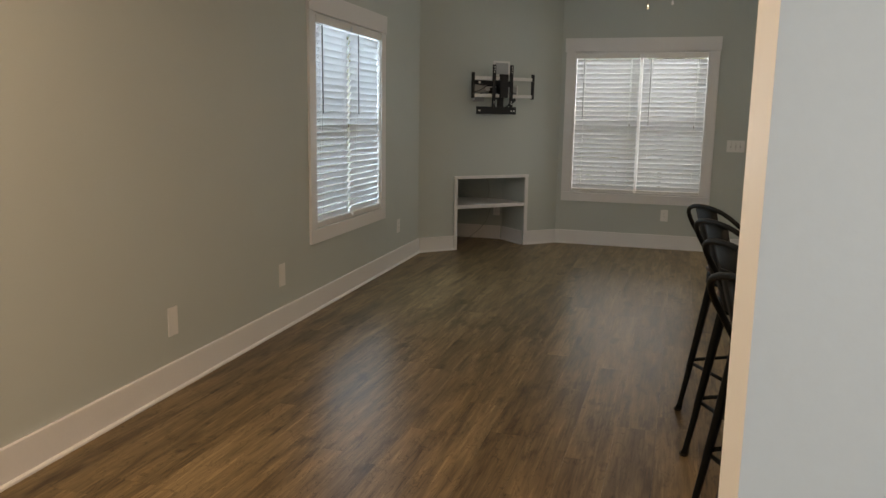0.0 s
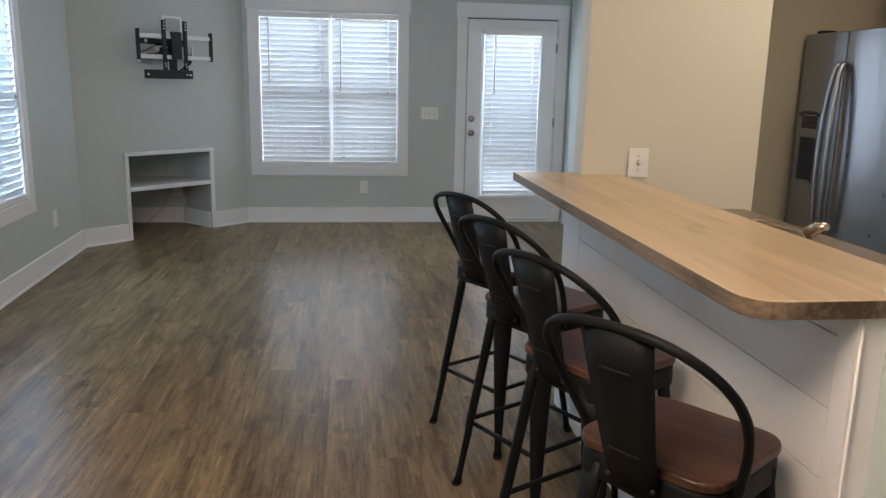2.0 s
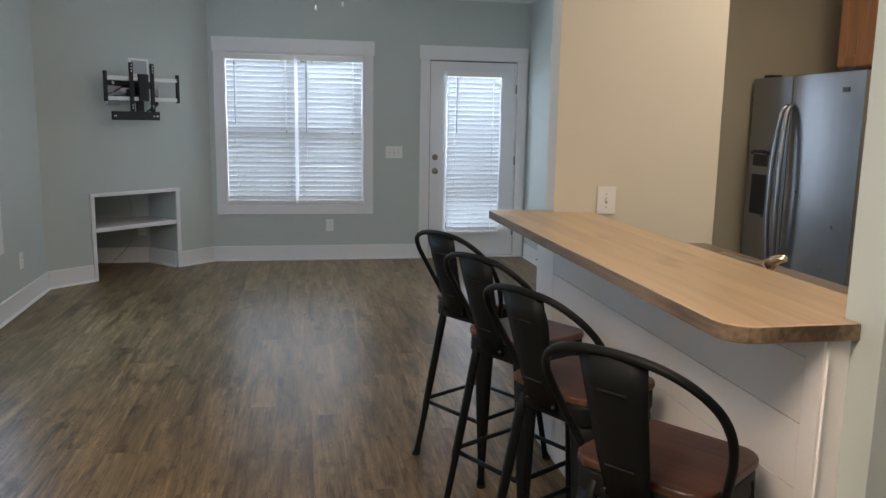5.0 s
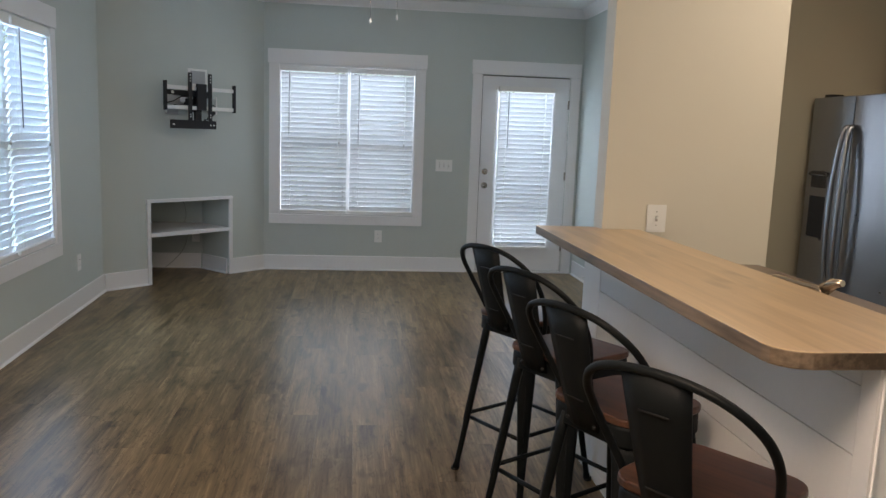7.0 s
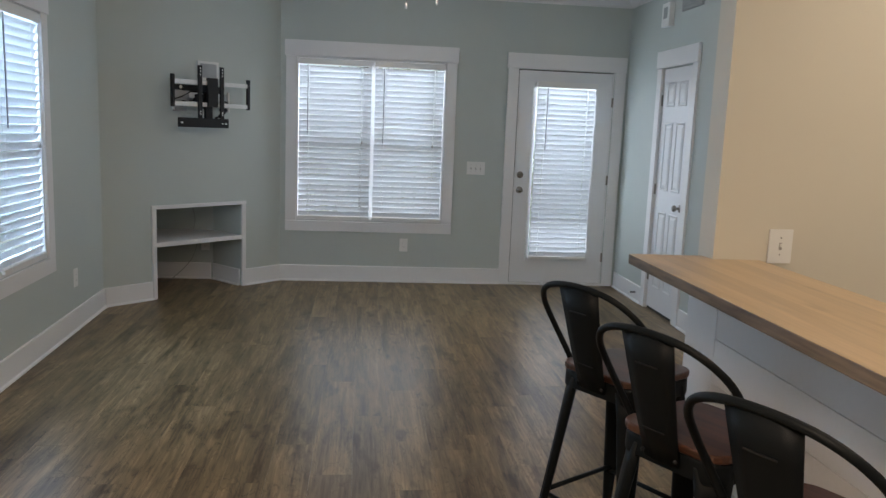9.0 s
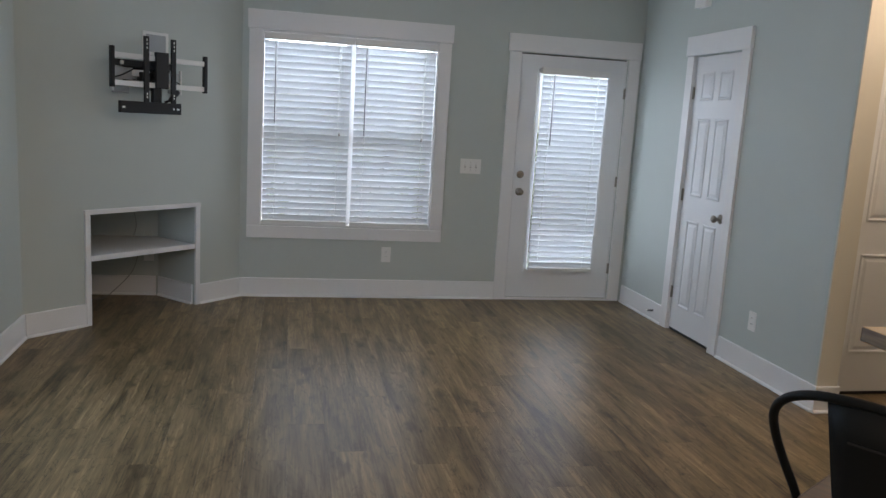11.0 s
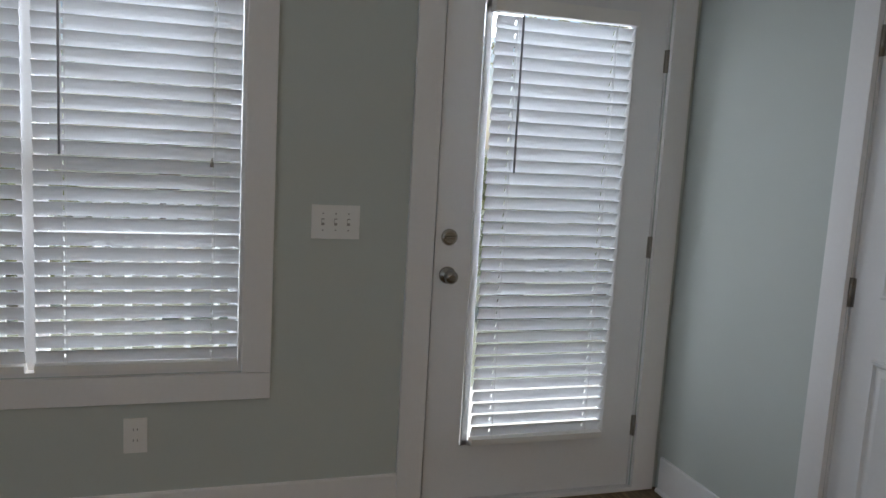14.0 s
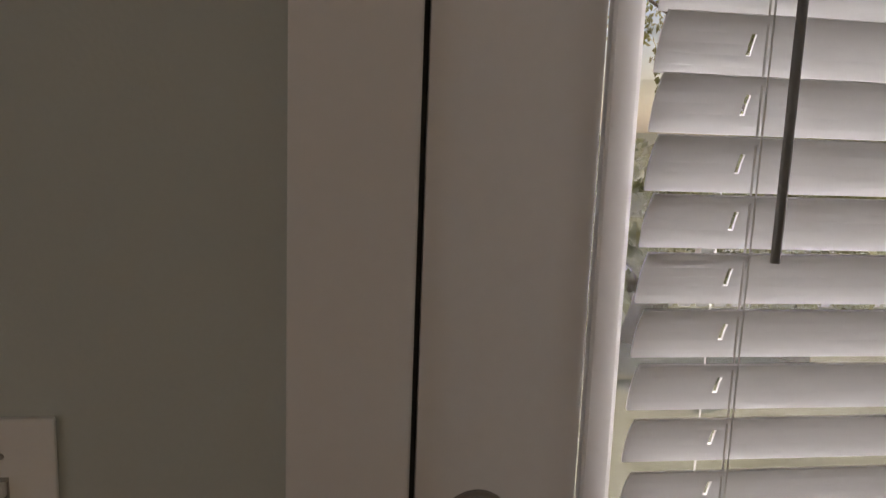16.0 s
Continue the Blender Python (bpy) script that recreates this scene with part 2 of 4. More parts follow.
M_BULB = bpy.data.materials.new("lit_frosted_globe")
M_BULB.use_nodes = True
_g = M_BULB.node_tree.nodes["Principled BSDF"]
_g.inputs["Emission Color"].default_value, _g.inputs["Emission Strength"].default_value = (1, 0.82, 0.62, 1), 6.0
M_LAMP = bpy.data.materials.new("lit_ceiling_diffuser")
M_LAMP.use_nodes = True
_g = M_LAMP.node_tree.nodes["Principled BSDF"]
_g.inputs["Emission Color"].default_value, _g.inputs["Emission Strength"].default_value = (1, 0.8, 0.58, 1), 4.0


# ---- mesh helpers ----
def box_bm(bm, a, b, bevel=0.0):
    x0, y0, z0 = (min(p, q) for p, q in zip(a, b))
    x1, y1, z1 = (max(p, q) for p, q in zip(a, b))
    v = [bm.verts.new(p) for p in ((x0, y0, z0), (x1, y0, z0), (x1, y1, z0), (x0, y1, z0), (x0, y0, z1), (x1, y0, z1), (x1, y1, z1), (x0, y1, z1))]
    fs = [bm.faces.new([v[i] for i in f]) for f in ((3, 2, 1, 0), (4, 5, 6, 7), (0, 1, 5, 4), (1, 2, 6, 5), (2, 3, 7, 6), (3, 0, 4, 7))]
    if bevel:
        es = list({e for f in fs for e in f.edges})
        bmesh.ops.bevel(bm, geom=es, offset=bevel, segments=2, affect="EDGES", profile=0.7)
    return bm


def prism_bm(bm, pts, z0, z1, bevel=0.0):
    lo = [bm.verts.new((x, y, z0)) for x, y in pts]
    hi = [bm.verts.new((x, y, z1)) for x, y in pts]
    k = len(pts)
    fs = [bm.faces.new(lo[::-1]), bm.faces.new(hi)]
    fs += [bm.faces.new((lo[i], lo[(i + 1) % k], hi[(i + 1) % k], hi[i])) for i in range(k)]
    bmesh.ops.recalc_face_normals(bm, faces=fs)
    if bevel:
        es = [e for e in set(fs[0].edges) | set(fs[1].edges)]
        bmesh.ops.bevel(bm, geom=es, offset=bevel, segments=3, affect="EDGES", profile=0.5)
    return bm


def tube_bm(bm, pts, r, sides=10, closed=False, flat=1.0):
    pts = [Vector(p) for p in pts]
    rings = []
    k = len(pts)
    up = None
    for i, p in enumerate(pts):
        a = pts[i - 1] if i or closed else p
        b = pts[(i + 1) % k] if i < k - 1 or closed else p
        t = (b - a).normalized()
        if up is None:
            up = t.orthogonal().normalized()
        up = (up - t * up.dot(t)).normalized()
        s = t.cross(up)
        rad = r[i] if isinstance(r, (list, tuple)) else r
        rings.append([bm.verts.new(p + rad * (math.cos(2 * math.pi * j / sides) * up + flat * math.sin(2 * math.pi * j / sides) * s)) for j in range(sides)])
    for i in range(k if closed else k - 1):
        q, w = rings[i], rings[(i + 1) % k]
        for j in range(sides):
            f = bm.faces.new((q[j], q[(j + 1) % sides], w[(j + 1) % sides], w[j]))
            f.smooth = True
    if not closed:
        bm.faces.new(rings[0][::-1])
        bm.faces.new(rings[-1])
    return bm


def lathe_bm(bm, prof, centre, axis="Z", sides=20):
    """prof: (radius, height) pairs; axis: the way the heights run."""
    c = Vector(centre)
    turn = {"Z": Matrix.Identity(3), "Y": Matrix.Rotation(radians(-90), 3, "X"), "-Y": Matrix.Rotation(radians(90), 3, "X"),
            "X": Matrix.Rotation(radians(90), 3, "Y"), "-X": Matrix.Rotation(radians(-90), 3, "Y"), "-Z": Matrix.Rotation(radians(180), 3, "X")}[axis]
    rings = [[bm.verts.new(c + turn @ Vector((r * math.cos(2 * math.pi * j / sides), r * math.sin(2 * math.pi * j / sides), h))) for j in range(sides)] for r, h in prof]
    for a, b in zip(rings, rings[1:]):
        for j in range(sides):
            f = bm.faces.new((a[j], a[(j + 1) % sides], b[(j + 1) % sides], b[j]))
            f.smooth = True
    bm.faces.new(rings[0][::-1])
    bm.faces.new(rings[-1])
    return bm


def part(name, bm, material, parent=None, label="", kind="", category=""):
    me = bpy.data.meshes.new(name)
    bm.to_mesh(me)
    bm.free()
    me.materials.append(material)
    ob = new(name, me)
    if parent:
        ob.parent = parent
    return tagged(ob, label, category, "", kind)


def bx(name, a, b, material, parent=None, label="", bevel=0.0, kind="", category=""):
    return part(name, box_bm(bmesh.new(), a, b, bevel), material, parent, label, kind, category)


def thing(name, loc, label, category, group="", kind=""):
    return tagged(new(name), label, category, group, kind) if loc is None else _at(tagged(new(name), label, category, group, kind), loc)


def _at(ob, loc):
    ob.location = loc
    return ob


def diag(u, w, z=0.0):
    """A place by the cut-off corner: u along its wall, w out from the wall into the room."""
    s = 2 ** 0.5
    mid = 9.95 / s
    return Vector(((u - mid) / s + w / s, (u + mid) / s - w / s, z))


def obox(name, u0, u1, w0, w1, z0, z1, material, parent=None, label="", kind="", bevel=0.0, category=""):
    bm = bmesh.new()
    pts = [tuple(diag(u, w)[:2]) for u, w in ((u0, w0), (u1, w0), (u1, w1), (u0, w1))]
    prism_bm(bm, pts, z0, z1)
    if bevel:
        bmesh.ops.bevel(bm, geom=list(bm.edges), offset=bevel, segments=2, affect="EDGES", profile=0.5)
    return part(name, bm, material, parent, label, kind, category)


# ---- the shell ----
XL, XR, YF, H = -2.525, 1.955, 8.64, 2.76
T = 0.12
WS = "structure"


def wall_with_hole(name, plane, at, t, s0, s1, z1, holes, material, label):
    """A wall square to an axis: plane 'y' runs along x at y = at (to at + t). holes: (s0, s1, z0, z1)."""
    bm = bmesh.new()
    cuts = sorted({s0, s1, *[h[0] for h in holes], *[h[1] for h in holes]})
    for a, b in zip(cuts, cuts[1:]):
        hs = [h for h in holes if h[0] <= a + 1e-6 and h[1] >= b - 1e-6]
        spans = [(0, z1)] if not hs else [(0, hs[0][2]), (hs[0][3], z1)]
        for c, d in spans:
            if d - c > 1e-4:
                if plane == "y":
                    box_bm(bm, (a, at, c), (b, at + t, d))
                else:
                    box_bm(bm, (at, a, c), (at + t, b, d))
    bmesh.ops.remove_doubles(bm, verts=bm.verts, dist=1e-5)
    return part(name, bm, material, None, label, WS, "wall")


WA = (-1.16, 0.21, 0.58, 2.085)
WB = (4.93, 6.268, 0.588, 2.062)
WC = (WB[0] + WB[1]) / 2
# the long wall stands two degrees off the others, turning about its north end
LONG = Matrix.Translation((XL, 7.45, 0)) @ Matrix.Rotation(math.atan(0.035), 4, "Z") @ Matrix.Translation((-XL, -7.45, 0))


def long_x(y):
    return XL + 0.035 * (7.45 - y)


wall_with_hole("wall_north", "y", YF, T, -1.33, XR + T, H, [WA, (0.895, 1.825, 0, 2.065)], M_SAGE, "sage green painted wall with a window and a glazed door")
bx("wall_north_corner", (XL, YF, 0), (-1.33, YF + T, H), M_SAGE, None, "sage green wall behind the corner niche", kind=WS, category="wall")
wall_with_hole("wall_west", "x", XL - T, T, -1.7, 7.45, H, [WB], M_SAGE, "long sage green painted wall with a window").matrix_basis = LONG
bx("wall_west_corner", (XL - T, 7.451, 0), (XL, YF + T, H), M_SAGE, None, "sage green wall behind the corner niche", kind=WS, category="wall")
wall_with_hole("wall_east", "x", XR, T, 6.03, YF, H, [(7.125, 7.74, 0, 2.05)], M_SAGE, "sage green painted wall with a closet door")
bx("wall_east_end", (XR, 6.018, 0), (XR + T + 0.01, 6.034, H), M_CREAM, None, "cream painted end of the closet wall", kind=WS, category="wall")
bx("wall_closet_rear", (2.7, 6.41, 0), (2.8, YF, H), M_SAGE, None, "plain painted wall inside the closet", kind=WS, category="wall")
wall_with_hole("wall_hall_north", "y", 6.27, T, XR + T, 3.15, H, [(2.2, 2.98, 0, 2.05)], M_CREAM, "cream painted hall wall with a panelled door")
bx("wall_hall_south", (2.0, 5.06, 0), (3.15, 5.18, H), M_OLIVE_DIM, None, "kitchen wall beside the fridge, its dim light put into an olive beige colour", kind=WS, category="wall")
bx("wall_kitchen_end", (0.685, 3.9, 0), (1.466, 4.02, H), M_CREAM, None, "cream painted wall beyond the bar counter", kind=WS, category="wall")
bx("wall_bar_pier", (0.70, 1.905, 0), (3.15, 2.016, H), M_PALEGREEN, None, "pale green painted wall end at the bar counter", kind=WS, category="wall")
bx("wall_entry", (0.03, 0.43, 0), (3.15, 0.55, H), M_ENTRY, None, "pale blue-white painted wall end at the entry", kind=WS, category="wall")
bx("wall_outer_east", (3.15, -1.82, 0), (3.27, 6.39, H), M_OLIVE_DIM, None, "outer kitchen wall in the same dimmed olive beige", kind=WS, category="wall")
bx("wall_south", (long_x(-1.7), -1.82, 0), (3.15, -1.7, H), M_SAGE, None, "plain sage green wall closing the room", kind=WS, category="wall")
PLAN = [(long_x(-1.82) - T, -1.82), (3.27, -1.82), (3.27, YF + T), (XL - T, YF + T), (XL - T, 7.45)]
part("ceiling", prism_bm(bmesh.new(), PLAN, H, H + 0.1), M_CEIL, None, "flat white painted ceiling", WS, "ceiling")
floor = part("floor", prism_bm(bmesh.new(), PLAN, -0.12, -0.004), M_DARKGAP, None, "brown wood-look vinyl plank floor", WS, "floor")

# the cut-off corner with its niche
bm = bmesh.new()
for u0, u1, z0, z1 in ((3.465, 3.905, 0, 0.745), (4.75, 5.183, 0, 0.745), (3.465, 5.183, 0.745, H)):
    prism_bm(bm, [tuple(diag(u, w)[:2]) for u, w in ((u0, -0.1), (u1, -0.1), (u1, 0), (u0, 0))], z0, z1)
part("wall_corner", bm, M_SAGE, None, "sage green diagonal corner wall over a low niche", WS, "wall")
niche = tagged(new("niche"), "open white-framed low corner niche with one shelf", "built-in shelf", "", WS)
obox("side_panel", 4.75, 4.80, -0.43, -0.1, 0, 0.745, M_SAGE, niche)
obox("side_panel", 3.855, 3.905, -0.43, -0.1, 0, 0.745, M_SAGE, niche)
NP = [tuple(diag(3.91, -0.001)[:2]), tuple(diag(4.745, -0.001)[:2]), tuple(diag(4.745, -0.41)[:2]), (-1.93, 8.637), (-2.522, 8.637), (-2.522, 8.07)]
part("shelf", prism_bm(bmesh.new(), NP, 0.436, 0.462), M_TRIM, niche, "white painted shelf")
part("soffit", prism_bm(bmesh.new(), NP, 0.747, 0.765), M_SAGE, niche)
obox("stile", 3.876, 3.912, 0.0, 0.02, 0, 0.742, M_TRIM, niche, bevel=0.003)
obox("stile", 4.746, 4.787, 0.0, 0.02, 0, 0.742, M_TRIM, niche, bevel=0.003)
obox("top_rail", 3.872, 4.791, 0.0, 0.022, 0.742, 0.773, M_TRIM, niche, bevel=0.003)
obox("shelf_edge", 3.914, 4.744, 0.0, 0.016, 0.43, 0.468, M_TRIM, niche, bevel=0.003)


# ---- trim ----
def run(name, p, q, prof, material, label, kind=WS, category="trim"):
    """A moulding along p to q on the floor plan; prof: (out, height) pairs; out is to the right of the way."""
    p, q = Vector((*p, 0)), Vector((*q, 0))
    d = (q - p).normalized()
    s = Vector((d.y, -d.x, 0))
    bm = bmesh.new()
    rings = [[bm.verts.new(e + s * o + Vector((0, 0, h))) for o, h in prof] for e in (p, q)]
    k = len(prof)
    for j in range(k):
        bm.faces.new((rings[0][j], rings[0][(j + 1) % k], rings[1][(j + 1) % k], rings[1][j]))
    bm.faces.new(rings[0][::-1])
    bm.faces.new(rings[1])
    bmesh.ops.recalc_face_normals(bm, faces=bm.faces)
    return part(name, bm, material, None, label, kind, category)


BASE = [(0, 0), (0.026, 0), (0.0255, 0.008), (0.02, 0.014), (0.0135, 0.016), (0.0135, 0.146), (0.011, 0.151), (0, 0.151)]
CROWN = [(0, H - 0.092), (0.012, H - 0.092), (0.014, H - 0.078), (0.03, H - 0.062), (0.06, H - 0.03), (0.074, H - 0.014), (0.078, H - 0.001), (0, H - 0.001)]
dl, dr = tuple(diag(3.478, 0)[:2]), tuple(diag(5.17, 0)[:2])
for p, q in (((long_x(-1.68), -1.68), (XL, 7.44)), (dl, tuple(diag(3.876, 0)[:2])), (tuple(diag(4.787, 0)[:2]), dr), ((-1.32, YF), (0.795, YF)),
             ((XR, 8.6), (XR, 7.83)), ((XR, 7.01), (XR, 6.018)), ((XR - 0.0135, 6.018), (XR + T + 0.02, 6.018)), ((-2.51, YF), (-1.94, YF)),
             (tuple(diag(4.75, -0.42)[:2]), tuple(diag(4.75, -0.02)[:2])), ((XL, 8.06), (XL, 8.62))):
    run("baseboard", p, q, BASE, M_TRIM, "tall white painted baseboard with a small shoe mould")
for p, q in (((long_x(-1.7), -1.7), (XL, 7.44)), (tuple(diag(3.46, 0)[:2]), tuple(diag(5.19, 0)[:2])), ((-1.33, YF), (XR, YF)), ((XR, YF), (XR, 6.03))):
    run("crown_moulding", p, q, CROWN, M_TRIM, "white painted crown moulding")


# ---- windows ----
def window_y(name, x0, x1, z0, z1, mull, label):
    w = tagged(new(name), label, "window", "", WS)
    f = YF
    bx("casing", (x0 - 0.1, f - 0.019, z0 - 0.002), (x0, f + 0.001, z1), M_TRIM, w, bevel=0.002)
    bx("casing", (x1, f - 0.019, z0 - 0.002), (x1 + 0.1, f + 0.001, z1), M_TRIM, w, bevel=0.002)
    bx("bottom_casing", (x0 - 0.1, f - 0.019, z0 - 0.1), (x1 + 0.1, f + 0.001, z0 - 0.004), M_TRIM, w, bevel=0.002)
    bx("header", (x0 - 0.112, f - 0.026, z1 + 0.002), (x1 + 0.112, f + 0.001, z1 + 0.142), M_TRIM, w, bevel=0.003)
    bx("jamb", (x0, f + 0.001, z0), (x0 + 0.012, f + T, z1), M_TRIM, w)
    bx("jamb", (x1 - 0.012, f + 0.001, z0), (x1, f + T, z1), M_TRIM, w)
    bx("head_jamb", (x0 + 0.012, f + 0.001, z1 - 0.012), (x1 - 0.012, f + T, z1), M_TRIM, w)
    bx("sill", (x0 + 0.012, f + 0.001, z0), (x1 - 0.012, f + T, z0 + 0.014), M_TRIM, w)
    bx("mullion", (mull - 0.012, f + 0.04, z0 + 0.014), (mull + 0.012, f + T, z1 - 0.012), M_TRIM, w)
    mid = (z0 + z1) / 2
    for a, b in ((x0 + 0.012, mull - 0.012), (mull + 0.012, x1 - 0.012)):
        for lo, hi, y in ((z0 + 0.014, mid + 0.02, f + 0.075), (mid - 0.02, z1 - 0.012, f + 0.1)):
            s = part("sash", box_bm(box_bm(box_bm(box_bm(bmesh.new(), (a, y, lo), (a + 0.035, y + 0.022, hi)), (b - 0.035, y, lo), (b, y + 0.022, hi)),
                     (a + 0.035, y, lo), (b - 0.035, y + 0.022, lo + 0.038)), (a + 0.035, y, hi - 0.038), (b - 0.035, y + 0.022, hi)), M_TRIM, w, "white vinyl sash")
            g = bx("pane", (a + 0.034, y + 0.009, lo + 0.037), (b - 0.034, y + 0.013, hi - 0.037), M_GLASS, s, "clear window glass")
            g.visible_shadow = False
    return w


def turned(ob, m):
    ob.matrix_basis = m
    return ob


window_y("window_1", *WA[:2], *WA[2:], -0.465, "wide white-framed twin window behind closed blinds")
# the same window turned a quarter, for the long wall: local x runs along the wall
w2 = window_y("window_2", WB[0] - WC, WB[1] - WC, WB[2], WB[3], 0.0, "tall white-framed twin window behind closed blinds")
turned(w2, LONG @ Matrix.Translation((XL - YF, WC, 0)) @ Matrix.Translation((YF, 0, 0)) @ Matrix.Rotation(radians(90), 4, "Z") @ Matrix.Translation((0, -YF, 0)))


def blind(x0, x1, z0, z1, y, n, wand, label, tassel=None, wandlen=0.62, tilt=62, valance=0.0):
    """A blind hanging in the plane y, facing -y."""
    b = tagged(new("window_blind"), label, "window blind", "faux wood blinds")
    b.location = ((x0 + x1) / 2, y, z0)
    L = Matrix.Translation(-Vector(b.location))

    def P(name, bm, m, lab=""):
        bm.transform(L)
        return part(name, bm, m, b, lab)
    P("headrail", box_bm(bmesh.new(), (x0 - valance, y - 0.03, z1 - 0.052), (x1 + valance, y + 0.022, z1), 0.003), M_PLASTIC, "white headrail with a flat valance")
    P("bottom_rail", box_bm(bmesh.new(), (x0, y - 0.024, z0), (x1, y + 0.024, z0 + 0.026), 0.003), M_PLASTIC, "white bottom rail")
    top, low = z1 - 0.085, z0 + 0.05
    tilt = -tilt
    c, s = math.cos(radians(tilt)), math.sin(radians(tilt))
    bm = bmesh.new()
    arc = [(o, 0.004 * (1 - (o / 0.025) ** 2)) for o in (-0.025, -0.018, -0.009, 0.0, 0.009, 0.018, 0.025)]
    arcs = (arc, arc[:3], arc[4:])
    cord_at = [x0 + (x1 - x0) * q for q in ((0.14, 0.86) if x1 - x0 < 0.75 else (0.12, 0.5, 0.88))]
    edges = [x0 + 0.002, *[e for q in cord_at for e in (q - 0.0022, q + 0.0022)], x1 - 0.002]
    for k, (xa, xb) in enumerate(zip(edges, edges[1:])):
        for piece in (arcs[:1] if k % 2 == 0 else arcs[1:]):
            prof = [(o, h - 0.0012) for o, h in piece] + [(o, h + 0.0014) for o, h in piece[::-1]]
            K = len(prof)
            rings = [[bm.verts.new((x, o * c - h * s, o * s + h * c)) for o, h in prof] for x in (xa, xb)]
            for j in range(K):
                bm.faces.new((rings[0][j], rings[0][(j + 1) % K], rings[1][(j + 1) % K], rings[1][j]))
            bm.faces.new(rings[0][::-1])
            bm.faces.new(rings[1])
    bmesh.ops.recalc_face_normals(bm, faces=bm.faces)
    bm.transform(Matrix.Translation((-(x0 + x1) / 2, 0, 0)))
    first = part("slat", bm, M_SLAT, b, "")
    rnd = random.Random(int(x0 * 1000) + 7)
    for i in range(n):
        o = first if i == 0 else new("slat", first.data)
        o.parent = b
        o.location = (0, 0, low - z0 + (top - low) * i / (n - 1))
        o.rotation_euler = (radians(rnd.uniform(-0.4, 0.4)), radians(rnd.uniform(-0.04, 0.04)), radians(rnd.uniform(-0.1, 0.1)))
    for x in cord_at:
        for dy in (-0.0275, 0.0275):
            P("ladder_cord", tube_bm(bmesh.new(), [(x, y + dy, z0 + 0.01), (x, y + dy, z1 - 0.05)], 0.0008, 5), M_CORD)
        P("lift_cord", tube_bm(bmesh.new(), [(x + 0.008, y - 0.006, z0 + 0.01), (x + 0.008, y - 0.006, z1 - 0.05)], 0.001, 5), M_CORD)
    P("wand", tube_bm(bmesh.new(), [(wand, y - 0.04, z1 - 0.06), (wand, y - 0.042, z1 - 0.06 - wandlen)], 0.004, 6), M_WAND, "thin grey tilt wand")
    if tassel:
        x, z = tassel
        P("pull_cord", tube_bm(bmesh.new(), [(x, y - 0.036, z1 - 0.05), (x + 0.003, y - 0.038, z + 0.04), (x, y - 0.038, z)], 0.0012, 5), M_CORD)
        P("tassel", lathe_bm(bmesh.new(), [(0.002, 0.03), (0.006, 0.012), (0.007, 0.0)], (x, y - 0.038, z - 0.012), sides=8), M_HINGE, "small cord tassel")
    return b


LAB = "closed white faux-wood blind hanging inside a window frame"
blind(-1.146, -0.479, 0.596, 2.068, YF + 0.012, 28, -1.06, LAB, (-0.56, 1.32), 0.62, 66)
blind(-0.451, 0.196, 0.596, 2.068, YF + 0.012, 28, -0.365, LAB, (0.1, 1.31), 0.69, 66)
for a, b_, w, ts in ((-0.65, -0.022, -0.58, (-0.1, 1.3)), (0.022, 0.65, 0.1, (0.56, 1.28))):
    o = blind(a, b_, WB[2] + 0.015, WB[3] - 0.014, YF + 0.012, 28, w, LAB, ts, 0.6, 65)
    turned(o, LONG @ Matrix.Translation((XL - YF, WC, 0)) @ Matrix.Translation((YF, 0, 0)) @ Matrix.Rotation(radians(90), 4, "Z") @ Matrix.Translation((0, -YF, 0)) @ Matrix.Translation(o.location))


# ---- doors ----
def casing_y(owner, x0, x1, z1, f, over=0.012, w=0.1):
    bx("casing", (x0 - w, f - 0.019, 0), (x0, f + 0.001, z1), M_TRIM, owner, bevel=0.002)
    bx("casing", (x1, f - 0.019, 0), (x1 + w, f + 0.001, z1), M_TRIM, owner, bevel=0.002)
    bx("header", (x0 - w - over, f - 0.026, z1 + 0.002), (x1 + w + min(over, 0.004), f + 0.001, z1 + 0.142), M_TRIM, owner, bevel=0.003)
    bx("jamb", (x0 - 0.002, f + 0.001, 0), (x0 + 0.004, f + T, z1 + 0.002), M_TRIM, owner)
    bx("jamb", (x1 - 0.004, f + 0.001, 0), (x1 + 0.002, f + T, z1 + 0.002), M_TRIM, owner)


def knob(owner, x, y, z, material=M_NICKEL, r=0.026):
    lathe = [(0.033, 0), (0.033, 0.004), (0.028, 0.009), (0.012, 0.012), (0.0105, 0.03), (0.018, 0.036), (r, 0.046), (r, 0.056), (0.019, 0.066), (0.01, 0.068)]
    return part("door_knob", lathe_bm(bmesh.new(), lathe, (x, y, z), "-Y"), material, owner, "round brushed nickel knob")


def hinge(owner, x, y, z):
    bm = tube_bm(bmesh.new(), [(x, y - 0.006, z - 0.045), (x, y - 0.006, z + 0.045)], 0.0065, 8)
    box_bm(bm, (x - 0.012, y - 0.002, z - 0.044), (x + 0.012, y + 0.001, z + 0.044))
    for k in (-0.02, 0.004, 0.024):
        tube_bm(bm, [(x, y - 0.006, z + k), (x, y - 0.006, z + k + 0.002)], 0.0072, 8)
    return part("hinge", bm, M_HINGE, owner, "nickel hinge")


